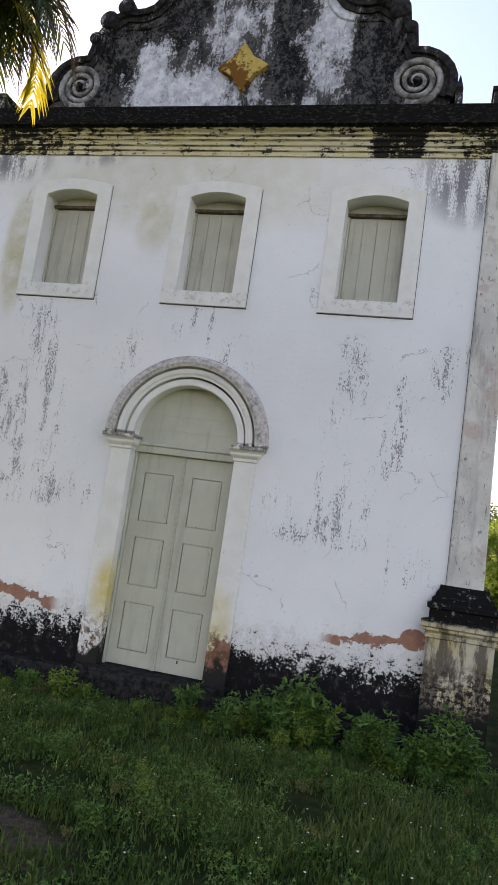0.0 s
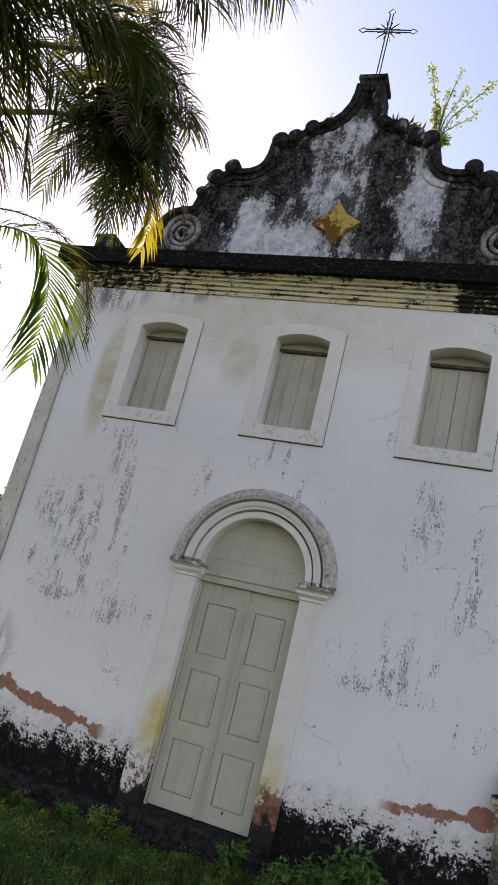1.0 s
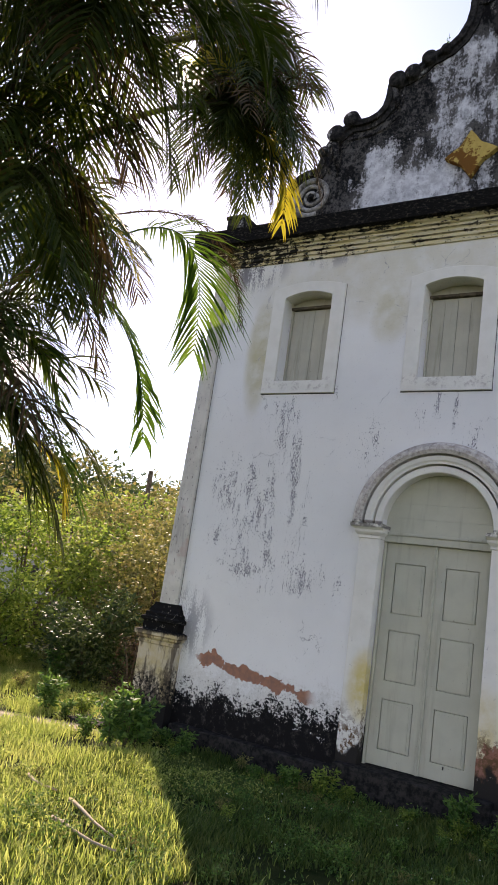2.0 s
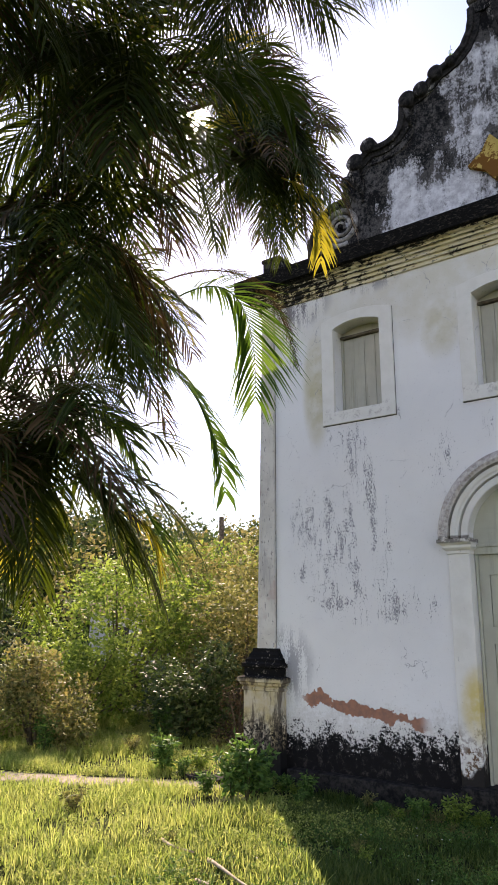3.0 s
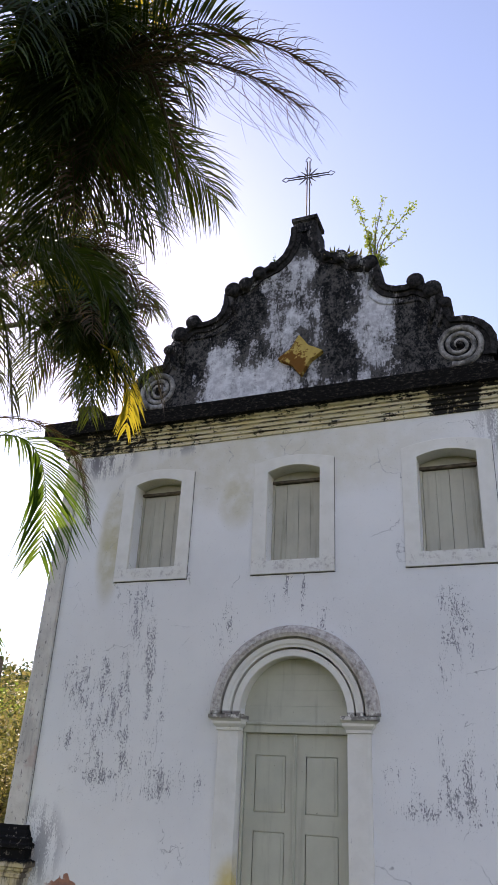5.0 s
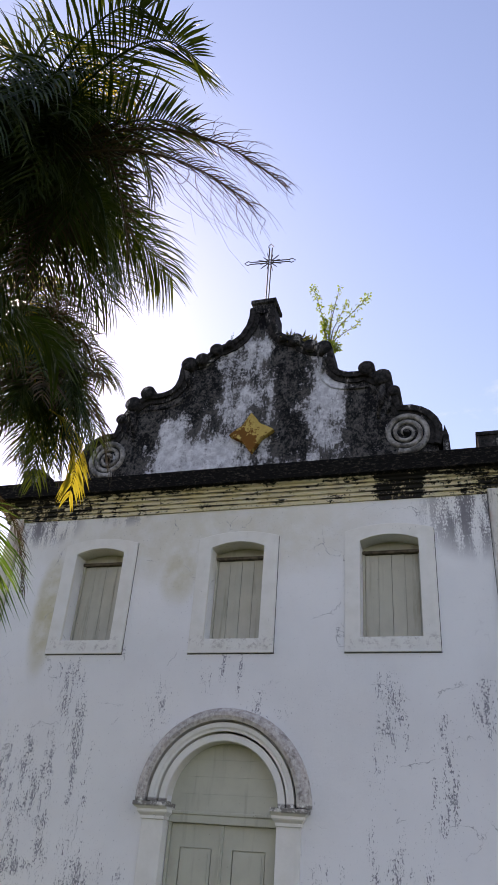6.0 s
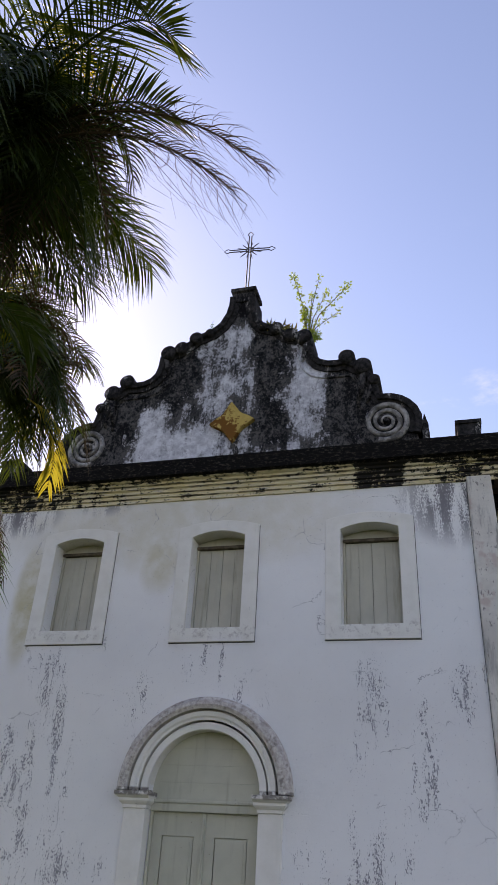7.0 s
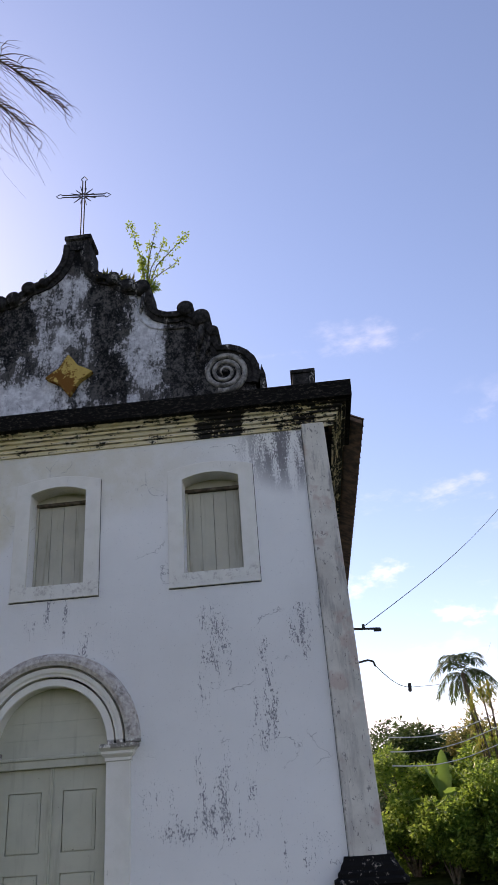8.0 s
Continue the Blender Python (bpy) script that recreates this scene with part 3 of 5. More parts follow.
def sweep(profile, frames, closed=False):
    """Strips between copies of a profile: frames give a function of each profile point."""
    bm = bmesh.new()
    rows = [[bm.verts.new(f(p)) for p in profile] for f in frames]
    n = len(profile)
    for a, c in zip(rows, rows[1:]):
        for i in range(n if closed else n - 1):
            bm.faces.new((a[i], a[(i + 1) % n], c[(i + 1) % n], c[i]))
    if closed:
        bm.faces.new(rows[0])
        bm.faces.new(rows[-1][::-1])
    return bm


def tube(points, radii, sides=6):
    """A round tube along points, as vertex and face lists."""
    pts = [Vector(p) for p in points]
    if isinstance(radii, (int, float)):
        radii = [radii] * len(pts)
    verts, faces = [], []
    for i, p in enumerate(pts):
        d = (pts[min(i + 1, len(pts) - 1)] - pts[max(i - 1, 0)]).normalized()
        u = d.cross(Vector((0.31, 0.17, 0.93))).normalized()
        w = d.cross(u)
        for k in range(sides):
            a = 2 * math.pi * k / sides
            verts.append(p + (u * math.cos(a) + w * math.sin(a)) * radii[i])
    for i in range(len(pts) - 1):
        for k in range(sides):
            a, c = i * sides + k, i * sides + (k + 1) % sides
            faces.append((a, c, c + sides, a + sides))
    faces.append(tuple(range(sides))[::-1])
    faces.append(tuple(range((len(pts) - 1) * sides, len(pts) * sides)))
    return verts, faces


def joined(name, pieces):
    verts, faces = [], []
    for v, f in pieces:
        o = len(verts)
        verts += list(v)
        faces += [tuple(i + o for i in q) for q in f]
    return mesh_of(name, verts, faces)


def smooth(ob):
    for p in ob.data.polygons:
        p.use_smooth = True
    return ob


# ---- ground ----
def ground_z(x, y):
    """The lie of the land: a lawn that falls slightly to the church, hills to the left and behind."""
    z = -0.13 + 0.055 * min(4.0, max(0.0, -0.5 - y)) + 0.026 * max(0.0, -4.5 - y)
    d = math.hypot(x - 1, y + 4)
    hill = max(0.0, min(1.0, (d - 13) / 38))
    left = max(0.0, min(1.0, (-x * 0.8 + y * 0.45 - 3) / 26)) if y > -30 else 0.0
    right = max(0.0, min(1.0, (x * 0.6 + y * 0.5 - 9) / 34))
    z += 5.8 * hill * hill * (3 - 2 * hill) * max(left, 0.25 * right)
    z += 0.05 * noise.noise((x * 0.45, y * 0.45, 0.0)) + 0.015 * noise.noise((x * 2.1, y * 2.1, 3.0))
    return z


def spaced(lo, hi, fine, far):
    a = [lo + i * fine for i in range(int((hi - lo) / fine) + 1)]
    s = fine
    x = a[-1]
    up = []
    while x < far:
        s *= 1.22
        x += s
        up.append(x)
    s = fine
    x = a[0]
    dn = []
    while x > -far:
        s *= 1.22
        x -= s
        dn.append(x)
    return dn[::-1] + a + up


gx, gy = spaced(-10, 8, 0.25, 1500), spaced(-10, 6, 0.25, 1500)
gv = [(x, y, ground_z(x, y)) for y in gy for x in gx]
nx = len(gx)
gf = [(j * nx + i, j * nx + i + 1, (j + 1) * nx + i + 1, (j + 1) * nx + i) for j in range(len(gy) - 1) for i in range(nx - 1)]
ground = smooth(part("ground", mesh_of("ground", gv, gf), M_LAWN))
tagged(ground, "patchy lawn with bare trodden earth, rising to wooded slopes", "ground", kind="structure")

# ---- church ----
XL, XR, DEEP = -3.55, 3.48, 14.0
CXL, CXR = -3.63, 3.60
WINS = (-1.990, 0.015, 1.980)
WH, WZ0, WZ1 = 0.362, 4.715, 5.94
DX = 0.065
church = thing("church", "small whitewashed colonial church with stained plaster and mouldy gable", "church")


def arc(cx, cz, r, a0, a1, n):
    return [(cx + r * math.cos(radians(a0 + (a1 - a0) * i / n)), cz + r * math.sin(radians(a0 + (a1 - a0) * i / n))) for i in range(n + 1)]


def window_loop(cx, half, z0, z1, rise):
    """Opening with a low segmental head: springing at z1, crown at z1 + rise."""
    n = 10
    top = [(cx + half - 2 * half * i / n, z1 + rise * (1 - (2 * i / n - 1) ** 2)) for i in range(n + 1)]
    return [(cx - half, z0), (cx + half, z0)] + top


def door_loop(half, z0, zc, n=24):
    return [(DX - half, z0), (DX + half, z0)] + arc(DX, zc, half, 0, 180, n)


DH, DZ, DC = 0.65, 0.17, 2.89
holes = [window_loop(c, WH, WZ0, WZ1, 0.075) for c in WINS] + [door_loop(DH, DZ, DC)]
part("facade_wall", slab([[(XL, -0.3), (XR, -0.3), (XR, 6.9), (XL, 6.9)]] + holes, 0.0, 0.6), M_WALL, church)
for x0, x1 in ((XL, XL + 0.6), (XR - 0.6, XR)):
    part("side_wall", box(x0, x1, 0.6, DEEP - 0.6, -0.3, 6.75), M_WALL, church)
part("rear_wall", box(XL, XR, DEEP - 0.6, DEEP, -0.3, 6.75), M_WALL, church)
part("plinth", box(XL + 0.45, XR - 0.5, -0.19, -0.002, -0.4, 0.10, 0.02), M_STONE, church, "blackened stone footing")
part("doorstep", box(DX - 0.86, DX + 0.86, -0.22, 0.30, -0.2, DZ + 0.004, 0.015), M_STONE, church, "worn stone doorstep")

# corner pilasters on their pedestals
for inner, foot, head, dz in ((-3.365, -3.662, -3.562, -0.05), (3.205, 3.583, 3.493, 0.05)):
    lo, hi = min(inner, foot), max(inner, foot)
    bm = box(lo, hi, -0.05, 0.5, 1.5, 6.55)
    for v in bm.verts:
        if v.co.z > 6 and abs(v.co.x - foot) < 0.01:
            v.co.x = head
    part("pilaster", bevelled(bm, 0.012), M_PIL, church)
    ped = []
    for (o, z0) in ((0.10, -0.3), (0.10, 1.06), (0.12, 1.07), (0.12, 1.10), (0.105, 1.11), (0.115, 1.125), (0.14, 1.14), (0.14, 1.165), (0.17, 1.18), (0.17, 1.235),
                    (0.095, 1.255), (0.095, 1.355), (0.125, 1.37), (0.125, 1.41), (0.085, 1.43), (0.085, 1.47), (0.055, 1.49), (0.045, 1.53), (0.02, 1.56), (0.008, 1.61)):
        ped.append((o, z0))
    rings = []
    bm = bmesh.new()
    for o, z in ped:
        o2 = o + 0.05
        rings.append([bm.verts.new(v) for v in ((lo - o2, -0.05 - o, z), (hi + o2, -0.05 - o, z), (hi + o2, 0.45, z), (lo - o2, 0.45, z))])
    for a, c in zip(rings, rings[1:]):
        for i in range(4):
            bm.faces.new((a[i], a[(i + 1) % 4], c[(i + 1) % 4], c[i]))
    bm.faces.new(rings[-1])
    part("pedestal", bm, M_BASE, church, "stained pedestal with black mouldy top mouldings").location.z = dz

# main cornice, returned along both sides
corn = [(0.0, 6.5), (0.025, 6.5), (0.025, 6.549), (0.05, 6.559), (0.05, 6.603), (0.075, 6.613), (0.085, 6.651), (0.115, 6.667), (0.115, 6.7),
        (0.15, 6.711), (0.16, 6.738), (0.205, 6.748), (0.22, 6.77), (0.285, 6.775), (0.295, 7.0), (0.27, 7.013), (-0.2, 7.032)]
bm = sweep(corn, [lambda p: (CXL - p[0], 1.2, p[1]), lambda p: (CXL - p[0], -p[0], p[1]), lambda p: (CXR + p[0], -p[0], p[1]), lambda p: (CXR + p[0], 1.2, p[1])])
part("cornice", bm, M_CORN, church, "ochre moulded cornice with black mouldy top edge")
for side in (-1, 1):
    x = CXL if side < 0 else CXR
    bm = sweep([p for p in corn if p[1] < 6.772 and p[0] > -0.1] + [(0.215, 6.88), (-0.1, 6.88)], [lambda p: (x + side * p[0] * 0.9, 1.2, p[1]), lambda p: (x + side * p[0] * 0.9, DEEP, p[1])])
    part("side_cornice", bm, M_CORN, church)
for x in (-3.36, 3.30):
    bm = box(x - 0.145, x + 0.145, -0.10, 0.22, 7.0, 7.30)
    box(x - 0.165, x + 0.165, -0.12, 0.24, 7.28, 7.335, 0.0, bm)
    part("cornice_block", bevelled(bm, 0.01), M_COPE, church)

# gabled roof of clay tiles behind the front
for side in (-1, 1):
    ex = CXR + 0.46 if side > 0 else CXL - 0.46
    bm = bmesh.new()
    lower = [bm.verts.new(v) for v in ((ex, 0.62, 6.80), (ex, DEEP + 0.1, 6.80), (0, DEEP + 0.1, 8.84), (0, 0.62, 8.84))]
    upper = [bm.verts.new(v.co + Vector((0, 0, 0.06))) for v in lower]
    bm.faces.new(lower)
    bm.faces.new(upper)
    for k in range(4):
        bm.faces.new((lower[k], lower[(k + 1) % 4], upper[(k + 1) % 4], upper[k]))
    roof = part("roof_slope", bm, M_TILE, church, "weathered clay tile roof slope")
    ex += side * 0.04
    rings = [[], []]
    for i in range(7):
        a = math.pi * i / 6
        for r, t in ((0.11, 1.0), (0.095, 0.8)):
            rings[t < 1].append((r * math.cos(a), 0.055 * t * math.sin(a)))
    vs = [(x, y, z0 + dz) for x, z0 in ((ex, 6.87), (0.0, 8.92)) for ring in rings for y, dz in ring]
    fs = []
    for i in range(6):
        fs += [(i, i + 1, i + 15, i + 14), (i + 7, i + 21, i + 22, i + 8), (i, i + 7, i + 8, i + 1)]
    tile = mesh_of("roof_tile", vs, fs)
    for j in range(62):
        part("roof_tile", tile, M_TILE, roof).location.y = 0.75 + j * (DEEP - 0.7) / 62

# gable above the cornice
GX = 0.05
half_line = ([(0.17, 10.02), (0.175, 9.86), (0.21, 9.68), (0.28, 9.50), (0.40, 9.38), (0.53, 9.33), (0.66, 9.28), (0.78, 9.16), (0.90, 9.10), (1.06, 9.06),
              (1.17, 8.98), (1.18, 8.80), (1.22, 8.66), (1.30, 8.57), (1.42, 8.52), (1.55, 8.51), (1.68, 8.53), (1.80, 8.46), (1.92, 8.37), (2.01, 8.24),
              (2.07, 8.12), (2.10, 7.98), (2.14, 7.86)] + [(2.18 + 0.475 * math.cos(radians(a)), 7.42 + 0.44 * math.sin(radians(a))) for a in (75, 60, 45, 28, 10, -8, -25)] + [(2.64, 6.97)])


def lean(z):
    """The neck under the cross stands a little off the gable's middle."""
    return 0.065 * max(0.0, min(1.0, (z - 9.2) / 0.5))


outline = [(GX + x + lean(z), z) for x, z in half_line] + [(GX - x + lean(z), z) for x, z in half_line[::-1]]
part("gable_field", slab([outline], -0.02, 0.34), M_PED, church, "white gable plaster streaked with black mould")
for side in (-1, 1):
    line = [Vector((GX + side * x + lean(z), 0, z)) for x, z in half_line[:-1]]
    frames = []
    for i, p in enumerate(line):
        d = (line[min(i + 1, len(line) - 1)] - line[max(i - 1, 0)]).normalized()
        nrm = Vector((d.z, 0, -d.x)) * (1 if d.x * side < 0 else 1)
        nrm = nrm if nrm.dot(Vector((side, 0, 0.6))) > 0 else -nrm
        frames.append(lambda q, p=p, n=nrm: p + n * q[0] + Vector((0, q[1], 0)))
    prof = [(-0.13, -0.045), (-0.06, -0.05), (-0.055, -0.09), (0.005, -0.10), (0.035, -0.085), (0.035, 0.37), (0.0, 0.39), (-0.13, 0.38)]
    part("coping", sweep(prof, frames, True), M_COPE, church, "black mould-covered moulded coping")
    for bx, bz, r in ((0.42, 9.34, 0.07), (0.64, 9.27, 0.105), (0.86, 9.11, 0.11), (1.07, 9.045, 0.125), (1.70, 8.575, 0.12), (1.92, 8.39, 0.13), (2.075, 8.13, 0.085)):
        bm = bmesh.new()
        n = 16
        prof2 = [(0.0, -0.135), (r * 0.72, -0.13), (r, -0.105), (r, 0.385), (r * 0.8, 0.405), (0.0, 0.405)]
        rows = []
        for k in range(n):
            a = 2 * math.pi * k / n
            rows.append([bm.verts.new((GX + side * bx + q * math.cos(a), y, bz + q * math.sin(a))) for q, y in prof2[1:-1]])
        for k in range(n):
            a, c = rows[k], rows[(k + 1) % n]
            for i in range(len(a) - 1):
                bm.faces.new((a[i], a[i + 1], c[i + 1], c[i]))
        bm.faces.new([r2[0] for r2 in rows])
        bm.faces.new([r2[-1] for r2 in rows][::-1])
        smooth(part("scroll_roll", bm, M_COPE, church))
    # raised fillet that follows the coping, one step inside it
    rib = [(0.97, 8.98), (0.985, 8.72), (1.05, 8.50), (1.18, 8.36), (1.36, 8.30), (1.56, 8.29), (1.74, 8.29), (1.82, 8.20), (1.83, 7.98), (1.85, 7.74)]
    v, f = tube([(GX + side * x, -0.022, z) for x, z in rib], 0.022, 7)
    smooth(part("fillet", mesh_of("fillet", v, f), M_PED, church))
    # upright console scrolls under the rolls
    for px, z0, z1, r in ((1.13, 8.62, 9.00, 0.055), (1.95, 7.86, 8.36, 0.06), (2.06, 7.80, 8.10, 0.045)):
        v, f = tube([(GX + side * (px - 0.10), -0.02, z0), (GX + side * (px - 0.05), -0.035, z0 + 0.45 * (z1 - z0)), (GX + side * px, -0.05, z1)], [r * 0.5, r * 0.8, r], 8)
        smooth(part("console_scroll", mesh_of("console_scroll", v, f), M_PED, church))
    # spiral relief of the volute
    cx, cz = GX + side * 2.205, 7.475
    pts, rad = [], []
    for i in range(64):
        t = i / 63
        a = radians(250 + 1080 * t)
        r = 0.285 * (1 - t) ** 0.9 + 0.02
        pts.append((cx + side * r * math.cos(a), -0.025, cz + r * math.sin(a)))
        rad.append(0.047 * (1 - 0.6 * t))
    v, f = tube(pts, rad, 8)
    smooth(part("volute", mesh_of("volute", v, f), M_VOL, church, "spiral plaster volute in relief"))
    bm = bmesh.new()
    bmesh.ops.create_cone(bm, cap_ends=True, segments=20, radius1=0.055, radius2=0.03, depth=0.07, matrix=Matrix.Translation((cx, -0.045, cz)) @ Matrix.Rotation(radians(90), 4, "X"))
    part("volute_eye", bm, M_PED, church)
    xx = GX + side * 2.72
    bm = slab([[(xx - 0.05, 7.0), (xx + 0.05, 7.0), (xx + 0.035, 7.36), (xx - side * 0.01, 7.53), (xx - 0.05, 7.36)]], -0.06, 0.3)
    part("gable_end_fin", bevelled(bm, 0.008), M_COPE, church)
PX = GX + 0.075
bm = box(PX - 0.175, PX + 0.175, -0.06, 0.30, 9.92, 10.10)
bevelled(bm, 0.012)
rings = []
for o, z in ((0.0, 10.10), (0.03, 10.12), (0.03, 10.185), (0.0, 10.21)):
    rings.append([bm.verts.new(v) for v in ((PX - 0.175 - o, -0.06 - o, z), (PX + 0.175 + o, -0.06 - o, z), (PX + 0.175 + o, 0.30 + o, z), (PX - 0.175 - o, 0.30 + o, z))])
for a, c in zip(rings, rings[1:]):
    for i in range(4):
        bm.faces.new((a[i], a[(i + 1) % 4], c[(i + 1) % 4], c[i]))
bm.faces.new(rings[-1])
part("cross_pedestal", bm, M_PED, church, "grey plaster cap that carries the cross")

# ochre quatrefoil-shaped medallion with curved sides
loop = []
for k in range(4):
    a0 = radians(90 * k)
    for i in range(8):
        t = i / 8
        a = a0 + t * math.pi / 2
        r = 0.335 - 0.145 * math.sin(math.pi * t) ** 0.8
        loop.append((0.092 + r * math.cos(a + 0.05), 7.67 + r * math.sin(a + 0.05)))
part("medallion", slab([loop], -0.10, 0.0, 0.012), M_OCHRE, church, "ochre diamond medallion with curved sides, partly flaked")

# window surrounds
for c in WINS:
    outer = window_loop(c, 0.55, 4.55, 6.075, 0.085)
    part("window_surround", slab([outer, window_loop(c, WH - 0.002, WZ0, WZ1, 0.075)], -0.028, 0.02, 0.006), M_TRIM, church, "cream plaster window surround")

# dark strips: edge joints, with the surrounds' shadow lines painted in by them
M_SHADOW_JOINT = plain_material("shadow_joint_grey", (0.05, 0.047, 0.043), (0.16, 0.15, 0.14), 13.0, 0.9)
for c in WINS:
    part("shadow_joint", box(c - 0.555, c + 0.558, -0.006, 0.01, 4.538, 4.548), M_SHADOW_JOINT, church)
    part("shadow_joint", box(c + 0.5505, c + 0.557, -0.003, 0.01, 4.549, 6.07), M_SHADOW_JOINT, church)
for x in (-3.364, 3.195):
    part("shadow_joint", box(x, x + 0.005, -0.004, 0.01, 1.57, 6.49), M_SHADOW_JOINT, church)

# door surround: pilasters, imposts and moulded arch
for s in (-1, 1):
    lo, hi = sorted((s * (DH - 0.004), s * 0.908))
    part("door_pilaster", box(lo, hi, -0.05, 0.10, -0.1, 2.72, 0.008), M_TRIM, church).location.x = DX
    rings = []
    bm = bmesh.new()
    for o, z in ((0.0, 2.72), (0.015, 2.73), (0.015, 2.76), (0.04, 2.785), (0.05, 2.80), (0.05, 2.825), (0.085, 2.85), (0.095, 2.86), (0.095, 2.895), (0.0, 2.905)):
        i0 = s * (DH - min(o, 0.06))
        o1 = s * (0.908 + o)
        a, c = min(i0, o1), max(i0, o1)
        rings.append([bm.verts.new(v) for v in ((a, -0.05 - o, z), (c, -0.05 - o, z), (c, 0.12, z), (a, 0.12, z))])
    for a, c in zip(rings, rings[1:]):
        for i in range(4):
            bm.faces.new((a[i], a[(i + 1) % 4], c[(i + 1) % 4], c[i]))
    bm.faces.new(rings[0][::-1])
    bm.faces.new(rings[-1])
    part("impost", bm, M_TRIM, church, "moulded impost with dirty upper edge").location = (DX, 0, -0.02)
prof = [(DH, 0.12), (DH, -0.045), (0.66, -0.055), (0.732, -0.055), (0.736, -0.0), (0.752, -0.0), (0.756, -0.075), (0.78, -0.08), (0.80, -0.095), (0.845, -0.105), (0.849, -0.01),
        (0.870, -0.01), (0.875, -0.12), (0.92, -0.14), (0.97, -0.125), (1.01, -0.08), (1.02, 0.0)]
N = 40
part("archivolt", sweep(prof, [lambda p, a=math.pi * k / N: (p[0] * math.cos(a), p[1], 2.885 + p[0] * math.sin(a)) for k in range(N + 1)]), M_TRIM, church,
     "moulded plaster arch with lichen on its outer roll").location.x = DX


# ---- door ----
def leaf_mesh(x0, x1, z0, z1, y, rows):
    """A door leaf with sunk panels, each with a raised field."""
    st = 0.115
    ops = []
    for a, c in rows:
        ops.append([(x0 + st, a), (x1 - st, a), (x1 - st, c), (x0 + st, c)])
    return slab([[(x0, z0), (x1, z0), (x1, z1), (x0, z1)]] + ops, y, y + 0.045, 0.003)


door = thing("door_1", "closed grey-green painted double door with panelled leaves and boarded arch head", "door", kind="structure", at=(DX, 0, 0))
FY = 0.11
for s in (-1, 1):
    lo, hi = sorted((s * (DH - 0.008), s * (DH - 0.04)))
    part("jamb", box(lo, hi, FY, FY + 0.12, DZ, 2.70, 0.004), M_DOOR, door)
part("transom", box(-DH + 0.001, DH - 0.001, FY - 0.03, FY + 0.12, 2.695, 2.78, 0.012), M_DOOR, door)
part("transom_moulding", box(-DH + 0.001, DH - 0.001, FY - 0.045, FY + 0.02, 2.78, 2.815, 0.012), M_DOOR, door)
for k in range(4):
    z0, z1 = 2.816 + 0.18 * k, 2.816 + 0.18 * (k + 1) - 0.0015
    xs0 = DH * 0.998 if z0 < DC else math.sqrt(max(0.0, DH ** 2 - (z0 - DC) ** 2))
    xs1 = math.sqrt(max(0.0001, DH ** 2 - (min(z1, DC + DH - 0.002) - DC) ** 2))
    right = [(xs0 + (xs1 - xs0) * 0.0, z0)]
    for i in range(1, 7):
        z = z0 + (min(z1, DC + DH - 0.002) - z0) * i / 6
        right.append((DH * 0.998 if z < DC else math.sqrt(max(0.0, DH ** 2 - (z - DC) ** 2)), z))
    loop = right + [(-x, z) for x, z in right[::-1]]
    part("head_board", slab([loop], FY + 0.02, FY + 0.05), M_DOOR, door)
panel_rows = [(0.36, 0.91), (1.11, 1.68), (1.87, 2.46)]
for s in (-1, 1):
    lo, hi = sorted((s * 0.004, s * (DH - 0.043)))
    leaf = part("leaf", leaf_mesh(lo, hi, DZ + 0.016, 2.692, FY + 0.03, panel_rows), M_DOOR, door)
    for a, c in panel_rows:
        bm = box(lo + 0.105, hi - 0.105, FY + 0.066, FY + 0.078, a - 0.01, c + 0.01)
        b2 = box(lo + 0.123, hi - 0.123, FY + 0.036, FY + 0.07, a + 0.008, c - 0.008, 0.006)
        box(lo + 0.155, hi - 0.155, FY + 0.028, FY + 0.05, a + 0.04, c - 0.04, 0.0, b2)
        me = bpy.data.meshes.new("tmp")
        b2.to_mesh(me)
        b2.free()
        bm.from_mesh(me)
        part("panel", bm, M_DOOR, leaf)
part("astragal", box(-0.036, 0.014, FY + 0.002, FY + 0.032, DZ + 0.016, 2.690, 0.008), M_DOOR, door)
part("astragal_bead", box(-0.020, -0.004, FY - 0.010, FY + 0.004, DZ + 0.016, 2.690, 0.005), M_DOOR, door)
part("keyhole_plate", box(0.26, 0.275, FY + 0.022, FY + 0.032, 0.31, 0.345, 0.002), M_IRON, door, "small rusty bolt plate")

